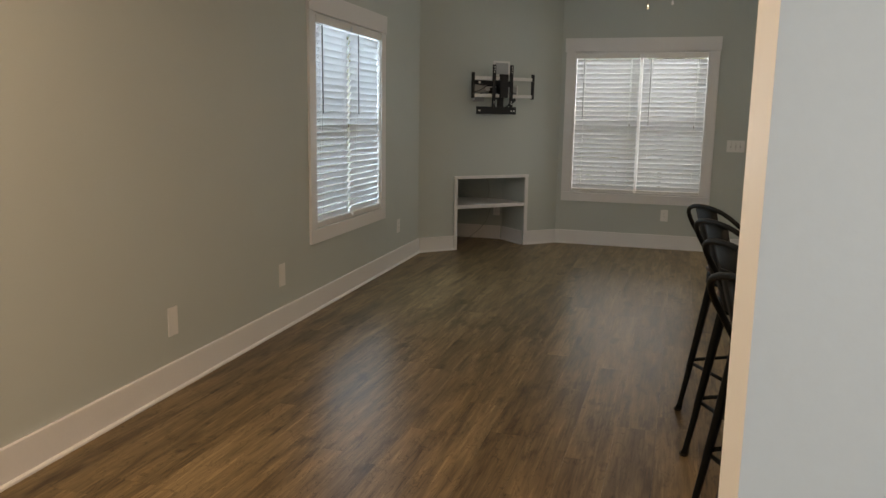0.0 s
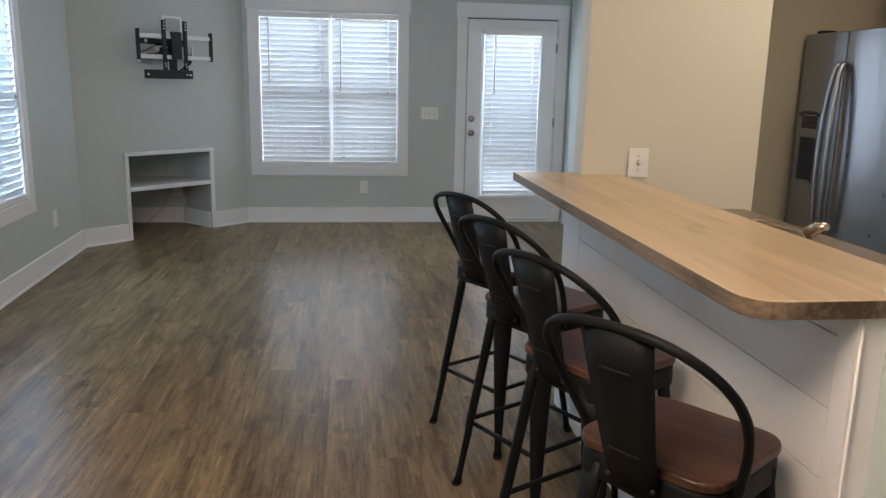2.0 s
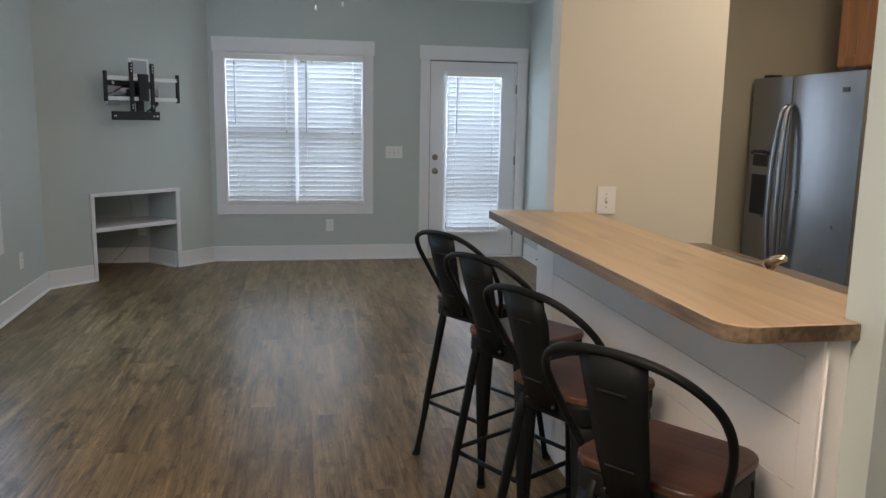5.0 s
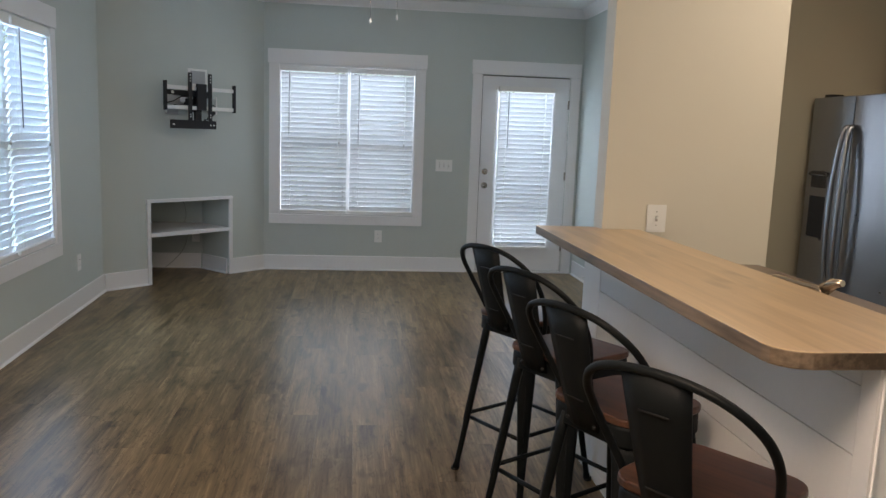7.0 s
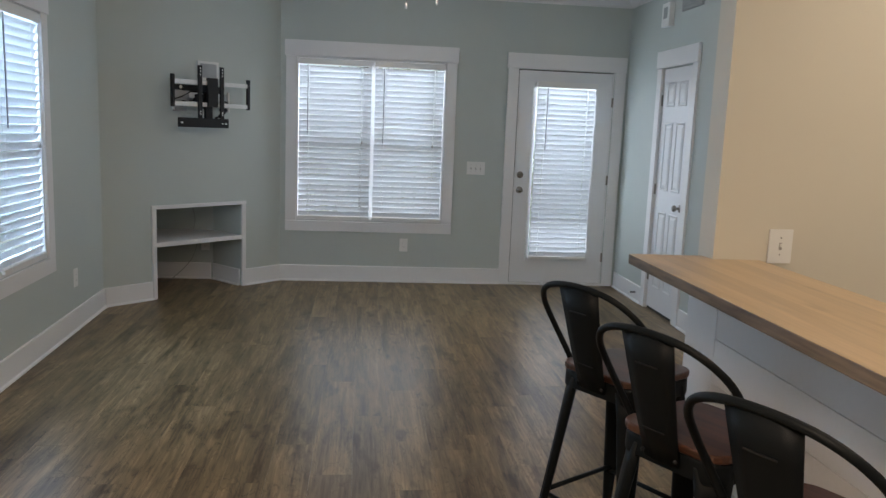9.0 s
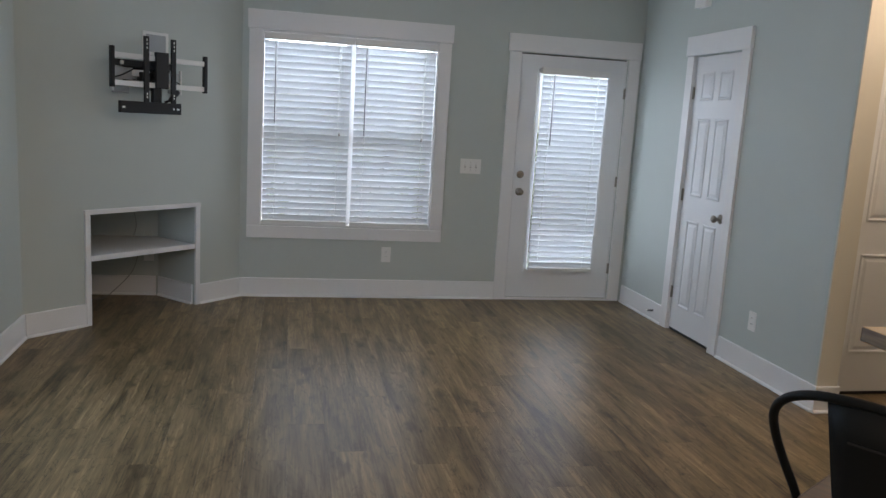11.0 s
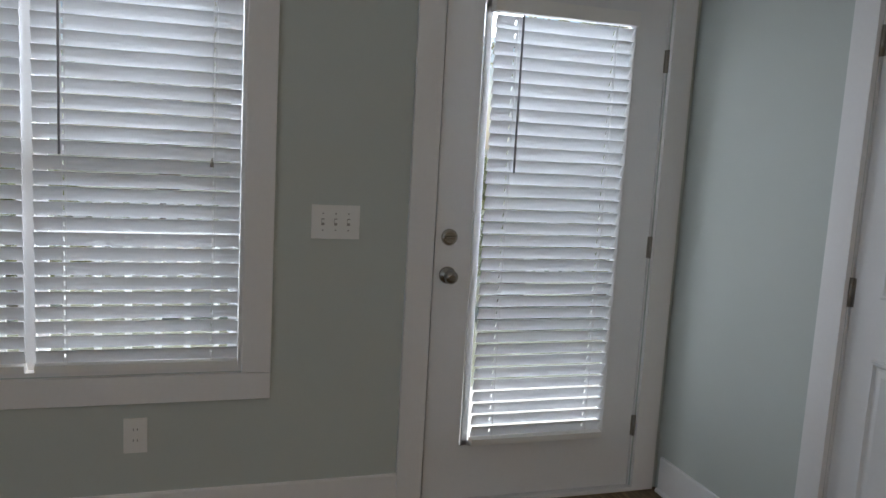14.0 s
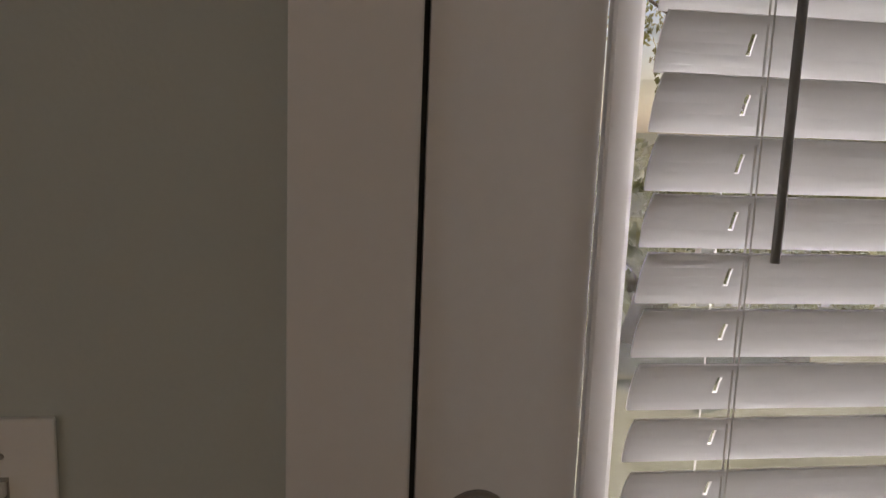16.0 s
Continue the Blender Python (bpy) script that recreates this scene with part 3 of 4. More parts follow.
door = tagged(new("door_1"), "white glazed back door, closed, with nickel knob and deadbolt", "door", "", WS)
casing_y(door, 0.895, 1.83, 2.068, YF)
DY = YF + 0.006
X0, X1, LX0, LX1, LZ0, LZ1 = 0.905, 1.817, 1.05, 1.672, 0.245, 1.945
for a, b_ in (((X0, DY, 0.022), (LX0, DY + 0.044, 2.056)), ((LX1, DY, 0.022), (X1, DY + 0.044, 2.056)), ((LX0, DY, 0.022), (LX1, DY + 0.044, LZ0)), ((LX0, DY, LZ1), (LX1, DY + 0.044, 2.056))):
    bx("slab", a, b_, M_DOOR, door, "white painted door slab")
for a, b_ in (((LX0, DY - 0.012, LZ0), (LX0 + 0.028, DY, LZ1)), ((LX1 - 0.028, DY - 0.012, LZ0), (LX1, DY, LZ1)), ((LX0, DY - 0.012, LZ0 - 0.001), (LX1, DY, LZ0 + 0.026)), ((LX0, DY - 0.012, LZ1 - 0.028), (LX1, DY, LZ1))):
    bx("lite_frame", a, b_, M_DOOR, door, "raised white glazing frame", bevel=0.004)
g = bx("pane", (LX0 - 0.004, DY + 0.018, LZ0 - 0.004), (LX1 + 0.004, DY + 0.022, LZ1 + 0.004), M_GLASS, door, "clear door glass")
g.visible_shadow = False
knob(door, 0.96, DY, 0.927)
part("deadbolt", lathe_bm(bmesh.new(), [(0.032, 0), (0.032, 0.005), (0.028, 0.012), (0.022, 0.014)], (0.96, DY, 1.072), "-Y"), M_NICKEL, door, "round nickel deadbolt")
bx("thumb_turn", (0.942, DY - 0.026, 1.067), (0.978, DY - 0.014, 1.077), M_NICKEL, door, bevel=0.003)
for z in (1.79, 1.045, 0.285):
    hinge(door, 1.824, DY, z)
bx("threshold", (0.895, YF - 0.02, 0.0), (1.83, YF + T, 0.018), M_TRIM, door, "white door threshold", bevel=0.003)
# near-black strips stand for the shaded gap round the slab and block stray light
bx("gap_shade_strip", (0.903, DY + 0.01, 0.018), (1.82, DY + 0.03, 0.0225), M_DARKGAP, door)
bx("gap_shade_strip", (0.8985, DY + 0.008, 0.018), (0.9055, DY + 0.04, 2.068), M_DARKGAP, door)
bx("gap_shade_strip", (1.8165, DY + 0.008, 0.018), (1.8195, DY + 0.04, 2.068), M_DARKGAP, door)
bx("jamb_bead", (1.8197, DY - 0.004, 0.018), (1.8262, DY + 0.04, 2.066), M_TRIM, door, "white jamb edge beside the hinges", bevel=0.002)
bx("gap_shade_strip", (0.9055, DY + 0.008, 2.0555), (1.8165, DY + 0.04, 2.069), M_DARKGAP, door)

blind(1.08, 1.642, 0.262, 1.955, YF - 0.03, 34, 1.172, "closed white faux-wood blind on the glazed back door", None, 0.57, 66, 0.012)


def panelled(owner, x0, x1, y, z0, z1, cols, rows, mat_):
    """A moulded slab facing -y with sunk, raised-field panels."""
    bm = box_bm(bmesh.new(), (x0, y, z0), (x1, y + 0.035, z1))
    slab = part("slab", bm, mat_, owner, "white moulded panel door slab")
    for (a, b_) in cols:
        for (c, d) in rows:
            bm = bmesh.new()
            steps = ((0, 0.0005), (0.005, -0.006), (0.012, -0.0068), (0.02, 0.0002), (0.026, 0.0002), (0.044, -0.0055))
            rings = [[bm.verts.new(p) for p in ((a + i, y + h, c + i), (b_ - i, y + h, c + i), (b_ - i, y + h, d - i), (a + i, y + h, d - i))] for i, h in steps]
            for q, w in zip(rings, rings[1:]):
                for j in range(4):
                    bm.faces.new((q[j], q[(j + 1) % 4], w[(j + 1) % 4], w[j]))
            bm.faces.new(rings[-1])
            bmesh.ops.recalc_face_normals(bm, faces=bm.faces)
            if bm.faces[-1].normal.y > 0 if bm.faces.ensure_lookup_table() is None else False:
                bmesh.ops.reverse_faces(bm, faces=bm.faces)
            part("panel", bm, mat_, slab)
    return slab


d2 = tagged(new("door_2"), "narrow white six-panel closet door, closed", "door", "", WS)
casing_y(d2, -0.308, 0.308, 2.05, 0, 0.014, 0.095)
panelled(d2, -0.301, 0.301, 0.008, 0.022, 2.042, ((-0.2, -0.035), (0.035, 0.2)), ((0.2, 0.86), (1.04, 1.6), (1.73, 1.93)), M_DOOR)
# dark box paints the shade in the gap below the closet door
bx("under_door_shade", (-0.301, 0.014, 0.0), (0.301, 0.034, 0.0215), M_DARKGAP, d2)
knob(d2, 0.245, 0.008, 0.925, M_HINGE)
for z in (1.786, 1.04, 0.295):
    hinge(d2, -0.304, 0.008, z)
turned(d2, Matrix.Translation((XR, 7.4325, 0)) @ Matrix.Rotation(radians(-90), 4, "Z"))

d3 = tagged(new("door_3"), "white two-panel hall door, closed", "door", "", WS)
casing_y(d3, -0.39, 0.39, 2.05, 0, 0.0, 0.06)
panelled(d3, -0.384, 0.384, 0.008, 0.022, 2.042, ((-0.27, 0.27),), ((0.26, 0.86), (1.05, 1.92)), M_DOOR)
# same dark filler for the shade below the hall door
bx("under_door_shade", (-0.384, 0.014, 0.0), (0.384, 0.034, 0.0215), M_DARKGAP, d3)
d3.location = (2.6, 6.27, 0)


# ---- the bar ----
bar = tagged(new("half_wall"), "white shiplap half wall under a wood bar counter", "half wall", "", WS)
bx("core", (0.652, 2.017, 0), (0.80, 3.899, 1.018), M_TRIM, bar)
bx("end_cover", (0.652, 1.99, 0), (0.699, 2.017, 1.018), M_TRIM, bar)
bx("end_cover", (0.652, 3.899, 0), (0.684, 3.95, 1.018), M_TRIM, bar)
bx("end_board", (0.633, 1.985, 0), (0.652, 2.039, 1.018), M_TRIM, bar, bevel=0.0015)
bx("end_board", (0.633, 3.722, 0), (0.652, 3.952, 1.018), M_TRIM, bar, bevel=0.0015)
part("corner_bead", tube_bm(bmesh.new(), [(0.6425, 1.984, 0.0), (0.6425, 1.984, 1.018)], 0.003, 10), M_TRIM, bar)
zs = [0.0, 0.065, 0.215, 0.365, 0.515, 0.665, 0.815, 0.965, 1.02]
for a, b_ in zip(zs, zs[1:]):
    bx("board", (0.634, 2.041, a + 0.0015), (0.652, 3.72, b_ - 0.0015), M_TRIM, bar, "", 0.001)

arc = [(0.475 - 0.07 * math.cos(radians(a)), 2.035 - 0.07 * math.sin(radians(a))) for a in (0, 22, 45, 68, 90)]
pts = [(0.405, 3.972)] + arc + [(0.697, 1.965), (0.697, 2.019), (0.857, 2.019), (0.857, 3.897), (0.682, 3.897), (0.682, 3.972)]
counter = tagged(new("bar_counter"), "long knotty butcher-block bar counter on a white half wall", "counter")
cuts = [0.3, 0.493, 0.584, 0.672, 0.762, 0.9]
for c0, c1 in zip(cuts, cuts[1:]):
    bm = prism_bm(bmesh.new(), pts, 1.021, 1.058, 0.004)
    for c, out in ((c0, -1), (c1, 1)):
        g = list(bm.verts) + list(bm.edges) + list(bm.faces)
        r = bmesh.ops.bisect_plane(bm, geom=g, plane_co=(c, 0, 0), plane_no=(out, 0, 0), clear_outer=True)
        es = [e for e in r["geom_cut"] if isinstance(e, bmesh.types.BMEdge)]
        if es:
            bmesh.ops.contextual_create(bm, geom=es)
    bmesh.ops.recalc_face_normals(bm, faces=bm.faces)
    st = part("stave", bm, M_COUNTER, counter, "knotty pine stave with darker edge faces")
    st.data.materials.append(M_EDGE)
    # upright edge faces take a darker wood than the top
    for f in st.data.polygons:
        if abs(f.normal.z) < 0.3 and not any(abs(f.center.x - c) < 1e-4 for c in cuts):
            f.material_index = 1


def smooth_path(pts, n=4):
    out = []
    P = [Vector(p) for p in pts]
    for i in range(len(P) - 1):
        p0, p1, p2, p3 = P[max(i - 1, 0)], P[i], P[i + 1], P[min(i + 2, len(P) - 1)]
        for k in range(n):
            t = k / n
            out.append(0.5 * ((2 * p1) + (-p0 + p2) * t + (2 * p0 - 5 * p1 + 4 * p2 - p3) * t * t + (-p0 + 3 * p1 - 3 * p2 + p3) * t ** 3))
    return out + [P[-1]]


def rounded(half, r, n=5, sx=1.0):
    out = []
    for q, (cx, cy) in enumerate(((1, 1), (-1, 1), (-1, -1), (1, -1))):
        for k in range(n + 1):
            a = radians(90 * q + 90 * k / n)
            out.append((cx * (half - r) + r * math.cos(a), (cy * (half - r) + r * math.sin(a)) * sx))
    return out


def loft(bm, rings):
    vs = [[bm.verts.new(p) for p in r] for r in rings]
    k = len(rings[0])
    for a, b_ in zip(vs, vs[1:]):
        for j in range(k):
            f = bm.faces.new((a[j], a[(j + 1) % k], b_[(j + 1) % k], b_[j]))
            f.smooth = True
    bm.faces.new(vs[0][::-1])
    bm.faces.new(vs[-1])
    bmesh.ops.recalc_face_normals(bm, faces=bm.faces)
    return bm


def bar_stool():
    s = tagged(new("bar_stool"), "black metal bar stool with a dark wood seat, at the bar", "bar stool", "stools along the bar")
    bm = prism_bm(bmesh.new(), rounded(0.161, 0.06), 0.703, 0.725, 0.006)
    part("seat", bm, M_SEAT, s, "dark brown wood seat with rounded corners")
    loft_rings = [[(x * k, y * k, z) for x, y in rounded(0.161, 0.06)] for k, z in ((0.975, 0.645), (0.98, 0.65), (0.975, 0.69), (0.97, 0.7025))]
    part("seat_frame", loft(bmesh.new(), loft_rings), M_BLACK, s, "black metal seat skirt")
    for sx, sy in ((1, 1), (-1, 1), (-1, -1), (1, -1)):
        rad = Vector((sx, sy, 0)).normalized()
        tan = Vector((-rad.y, rad.x, 0))
        rings = []
        for t, w, d in ((0, 0.052, 0.016), (0.12, 0.042, 0.017), (0.45, 0.03, 0.015), (0.75, 0.02, 0.013), (0.93, 0.0135, 0.012), (0.965, 0.013, 0.0125), (1.0, 0.019, 0.017)):
            c = rad * (0.168 + 0.112 * t + 0.012 * max(0, t - 0.8)) + Vector((0, 0, 0.668 * (1 - t) + 0.012))
            rings.append([tuple(c + tan * w * math.copysign(abs(math.cos(a)) ** 0.6, math.cos(a)) + rad * d * math.copysign(abs(math.sin(a)) ** 0.6, math.sin(a))) for a in [2 * math.pi * k / 12 for k in range(12)]])
        leg = part("leg", loft(bmesh.new(), rings), M_BLACK, s, "tapered splayed black metal leg")
        f = rad * 0.2865
        part("foot_cap", lathe_bm(bmesh.new(), [(0.016, 0), (0.018, 0.003), (0.017, 0.013)], (f.x, f.y, 0), sides=12), M_RUBBER, leg, "black rubber foot")
        bmr = tube_bm(bmesh.new(), [rad * 0.0135 + rad * (0.168 + 0.112 * t) + Vector((0, 0, 0.68 - 0.668 * t)) for t in (0.32, 0.5, 0.68)], 0.003, 6)
        part("rib", bmr, M_BLACK, leg)
    k = 0.235 * 0.7071
    c4 = [(k, k), (-k, k), (-k, -k), (k, -k)]
    for i, z in zip(range(4), (0.262, 0.245, 0.262, 0.245)):
        a, b_ = c4[i], c4[(i + 1) % 4]
        part("foot_rail", tube_bm(bmesh.new(), [(*a, z), (*b_, z)], 0.0085, 8), M_BLACK, s)
    rings = []
    for t in (0, 0.25, 0.5, 0.75, 1):
        w = 0.054 + 0.024 * t
        x = -0.166 - 0.1 * t ** 0.9
        zz = 0.665 + 0.345 * t
        row = [(x - 0.012 * (1 - (v * v)) - 0.001, v * w, zz) for v in (-1, -0.5, 0, 0.5, 1)]
        rings.append(row + [(p[0] + 0.004, p[1], p[2]) for p in row[::-1]])
    part("backrest", loft(bmesh.new(), rings), M_BLACK, s, "tapered black sheet-metal back splat")
    for z, x in ((0.93, -0.2585), (0.755, -0.2095)):
        part("slot", box_bm(bmesh.new(), (x - 0.003, -0.034, z - 0.002), (x, 0.034, z + 0.002), 0.001), M_MOUNT, s, "pressed line in the splat")
    for y in (-0.05, 0.05):
        part("bolt", lathe_bm(bmesh.new(), [(0.006, 0), (0.006, 0.004), (0.003, 0.006)], (-0.178, y, 0.682), "-X", 10), M_MOUNT, s)
    side = [(-0.078, 0.164, 0.675), (-0.086, 0.175, 0.72), (-0.122, 0.197, 0.80), (-0.162, 0.206, 0.87), (-0.206, 0.196, 0.93), (-0.246, 0.158, 0.978), (-0.267, 0.094, 1.006), (-0.273, 0, 1.015)]
    path = smooth_path(side + [(x, -y, z) for x, y, z in side[-2::-1]], 4)
    part("arm_hoop", tube_bm(bmesh.new(), path, 0.0098, 10), M_BLACK, s, "black tubular hoop of the back and arms")
    return s


stool = bar_stool()
for i, (x, y, a) in enumerate(((0.335, 3.72, 32), (0.36, 3.186, 30), (0.379, 2.663, 28), (0.379, 2.132, 36))):
    m = pose(x, y, 0, 0, 0, a)
    if i == 0:
        stool.matrix_basis = m
    else:
        copy_thing(stool, m)


# ---- switches and sockets ----
def plate(name, u, z, w, h, label, toggles=0, socket=False, m=None, category="wall plate"):
    """Facing -y in its own space, at (u, 0, z) before m."""
    o = tagged(new(name), label, category)
    bm = box_bm(bmesh.new(), (-w / 2, -0.006, -h / 2), (w / 2, 0, h / 2), 0.0022)
    part("cover", bm, M_PLASTIC, o)
    for i in range(toggles):
        x = (i - (toggles - 1) / 2) * 0.046
        bx("slot", (x - 0.0055, -0.0066, -0.0125), (x + 0.0055, -0.0058, 0.0125), M_SLOT, o)
        bm = box_bm(bmesh.new(), (x - 0.004, -0.017, -0.002), (x + 0.004, -0.006, 0.009), 0.001)
        part("toggle", bm, M_PLASTIC, o, "white toggle")
        for zz in (-0.03, 0.03):
            part("screw", lathe_bm(bmesh.new(), [(0.003, 0), (0.0026, 0.001)], (x, -0.006, zz), "-Y", 8), M_SLOT, o)
    if socket:
        for zz in (-0.0195, 0.0195):
            rec = part("receptacle", prism_bm(bmesh.new(), [(0.0165 * math.cos(radians(a)), 0.0145 * math.sin(radians(a))) for a in range(0, 360, 30)], 0, 0.0012), M_PLASTIC, o)
            rec.matrix_basis = Matrix.Translation((0, -0.006, zz)) @ Matrix.Rotation(radians(90), 4, "X")
            bm = box_bm(box_bm(bmesh.new(), (-0.0075, -0.0078, zz - 0.001), (-0.0055, -0.007, zz + 0.007)), (0.0055, -0.0078, zz - 0.001), (0.0075, -0.007, zz + 0.007))
            part("socket_slots", bm, M_DARKSLOT, o)
        part("screw", lathe_bm(bmesh.new(), [(0.003, 0), (0.0026, 0.001)], (0, -0.006, 0), "-Y", 8), M_CORD, o)
    base = m if m is not None else Matrix.Identity(4)
    o.matrix_basis = base @ Matrix.Translation((u, 0, z))
    return o


NORTH = Matrix.Translation((0, YF - 0.0005, 0))
WEST = LONG @ Matrix.Translation((XL + 0.0005, 0, 0)) @ Matrix.Rotation(radians(90), 4, "Z")
EAST = Matrix.Translation((XR - 0.0005, 0, 0)) @ Matrix.Rotation(radians(-90), 4, "Z")
plate("light_switch", 0.527, 1.12, 0.174, 0.122, "white triple toggle switch plate beside the back door", 3, m=NORTH, category="light switch")
plate("wall_socket", -0.14, 0.362, 0.077, 0.125, "white double socket plate low under the window", 0, True, m=NORTH, category="socket")
plate("wall_socket", -6.67, 0.345, 0.075, 0.122, "white double socket plate on the closet wall", 0, True, m=EAST, category="socket")
for y, z, lab in ((3.217, 0.358, "white blank plate low on the long wall"), (4.403, 0.36, "white blank plate low on the long wall"), (6.776, 0.364, "white socket plate near the corner")):
    plate("wall_plate", y, z, 0.078, 0.145 if y < 5 else 0.125, lab, 0, y > 5, m=WEST)
plate("light_switch", 0.929, 1.109, 0.088, 0.122, "white single switch plate just above the bar counter", 1, m=Matrix.Translation((0, 3.8995, 0)), category="light switch")
plate("wall_socket", -1.99, 0.33, 0.075, 0.12, "white socket plate inside the corner niche", 0, True, m=NORTH, category="socket")

# ---- the television bracket on the corner wall ----
tv = tagged(new("tv_bracket"), "empty black full-motion television bracket on the corner wall", "tv bracket")
obox("wall_plate", 4.19, 4.55, 0.0, 0.012, 1.70, 1.755, M_MOUNT, tv, bevel=0.002)
obox("top_bar", 4.065, 4.535, 0.075, 0.09, 1.715, 1.758, M_MOUNT, tv, "black upper bar", bevel=0.004)
part("pivot_cap", lathe_bm(bmesh.new(), [(0.014, 0), (0.014, 0.003), (0.01, 0.005)], (0, 0, 0), "-Y", 16), M_PLASTIC, tv, "pale round pivot cap").matrix_basis = Matrix.Translation(diag(4.125, 0.0905, 1.738)) @ Matrix.Rotation(radians(45), 4, "Z")
for u0, u1, zl, zh in ((4.07, 4.225, 1.632, 1.712), (4.455, 4.60, 1.622, 1.70)):
    arm_ = obox("arm", u0, u1, 0.045, 0.062, zl, zh, M_GREYST, tv, "grey steel folding arm", bevel=0.003)
    a0, a1 = (u0 + 0.01, u1 - 0.005) if u0 < 4.3 else (u1 - 0.01, u0 + 0.005)
    part("brace", tube_bm(bmesh.new(), [diag(a0, 0.067, zl + 0.008), diag((a0 + a1) / 2, 0.067, zl + 0.03), diag(a1, 0.067, zh - 0.012)], 0.004, 6), M_MOUNT, arm_, "dark cable along the arm")
for u0, u1, zl, zh in ((4.09, 4.21, 1.545, 1.592), (4.52, 4.60, 1.56, 1.585)):
    obox("lower_bracket", u0, u1, 0.03, 0.045, zl, zh, M_GREYST, tv, "grey steel bracket", bevel=0.003)
for u in (4.07, 4.592):
    obox("arm_end", u, u + 0.012, 0.05, 0.07, 1.555, 1.72, M_PLASTIC, tv, "white arm end")
obox("pivot_block", 4.255, 4.33, 0.06, 0.12, 1.628, 1.688, M_MOUNT, tv, bevel=0.004)
part("cable_loop", tube_bm(bmesh.new(), smooth_path([diag(4.44, 0.1, 1.50), diag(4.47, 0.12, 1.515), diag(4.52, 0.11, 1.555), diag(4.555, 0.09, 1.575)], 4), [0.008] * 4 + [0.016] * 4 + [0.018] * 4 + [0.008], 8), M_MOUNT, tv, "bunched black cable")
obox("wall_plate", 4.19, 4.55, 0.0, 0.012, 1.60, 1.64, M_MOUNT, tv, bevel=0.002)
obox("spine", 4.34, 4.40, 0.012, 0.05, 1.57, 1.77, M_MOUNT, tv)
for u0, u1, w0, w1 in ((4.20, 4.31, 0.03, 0.10), (4.43, 4.56, 0.03, 0.10)):
    for z in (1.655, 1.60):
        bm = bmesh.new()
        s_ = 1 if u0 < 4.3 else -1
        a, b_ = (u0, u1) if s_ > 0 else (u1, u0)
        prism_bm(bm, [tuple(diag(u, w)[:2]) for u, w in ((a, w0), (a, w0 + 0.02), (b_, w1 + 0.02), (b_, w1))], z, z + 0.045 if z > 1.62 else z + 0.03, 0.003)
        part("arm", bm, M_GREYST, tv, "grey steel folding arm")
for z in (1.762, 1.588):
    obox("cross_bar", 4.022, 4.725, 0.142, 0.16, z, z + 0.034, M_PLASTIC, tv, "white cross bar", bevel=0.003)
for u in (4.002, 4.722):
    obox("end_cap", u, u + 0.024, 0.138, 0.168, 1.578, 1.832, M_MOUNT, tv, bevel=0.003)
obox("centre_plate", 4.322, 4.418, 0.15, 0.178, 1.588, 1.822, M_MOUNT, tv, bevel=0.004)
obox("centre_arm", 4.335, 4.385, 0.05, 0.15, 1.64, 1.70, M_MOUNT, tv)
obox("lower_arm", 4.32, 4.38, 0.12, 0.15, 1.48, 1.60, M_MOUNT, tv)
for u in (4.232, 4.44):
    rail = obox("rail", u, u + 0.036, 0.162, 0.178, 1.49, 1.915, M_MOUNT, tv, bevel=0.003)
    for z in (1.52, 1.54, 1.86, 1.835, 1.885):
        obox("slot", u + 0.014, u + 0.022, 0.1775, 0.179, z, z + 0.014, M_PLASTIC, rail)
bar_ = obox("bottom_bar", 4.062, 4.528, 0.14, 0.166, 1.42, 1.496, M_MOUNT, tv, bevel=0.004)
for u, w in ((4.075, 0.022), (4.46, 0.012), (4.49, 0.02)):
    obox("slot", u, u + w, 0.1655, 0.167, 1.45, 1.462, M_PLASTIC, bar_)
tv.location = (-0.018, -0.018, -0.01)
box_tv = tagged(new("recessed_tv_box"), "white recessed cable box behind the television bracket", "wall box")
obox("frame", 4.312, 4.515, 0.0, 0.008, 1.80, 1.955, M_PLASTIC, box_tv, bevel=0.002)
# no hollow here: the grey of a flat plate gives the recess its shade
obox("recess", 4.335, 4.492, 0.0075, 0.0095, 1.82, 1.935, M_GREYST, box_tv, "flat grey plate painted as the shaded inner recess")

cable = part("cable", tube_bm(bmesh.new(), smooth_path([(-2.16, 8.632, 0.745), (-2.1, 8.628, 0.66), (-2.08, 8.625, 0.55), (-2.1, 8.625, 0.462)], 5), 0.003, 6), M_CABLE, None, "thin grey cable hanging in the upper niche", "", "cable")
part("cable", tube_bm(bmesh.new(), smooth_path([(-2.03, 8.632, 0.43), (-2.06, 8.6, 0.33), (-2.1, 8.57, 0.2), (-2.2, 8.53, 0.08), (-2.29, 8.48, 0.006), (-2.36, 8.44, 0.004)], 5), 0.003, 6), M_CABLE, None, "thin grey cable hanging to the niche floor", "", "cable")

# ---- ceiling fan ----
fan = tagged(new("ceiling_fan"), "ceiling fan with a lit frosted globe and two pull chains", "ceiling fan")
fan.location = (-0.225, 6.08, H)
part("canopy", lathe_bm(bmesh.new(), [(0.07, 0), (0.068, -0.02), (0.03, -0.05)], (0, 0, 0)), M_TRIM, fan)
part("rod", tube_bm(bmesh.new(), [(0, 0, -0.04), (0, 0, -0.12)], 0.012, 10), M_TRIM, fan)
part("motor", lathe_bm(bmesh.new(), [(0.03, -0.11), (0.1, -0.125), (0.12, -0.16), (0.115, -0.21), (0.06, -0.235), (0.055, -0.26)], (0, 0, 0)), M_TRIM, fan)
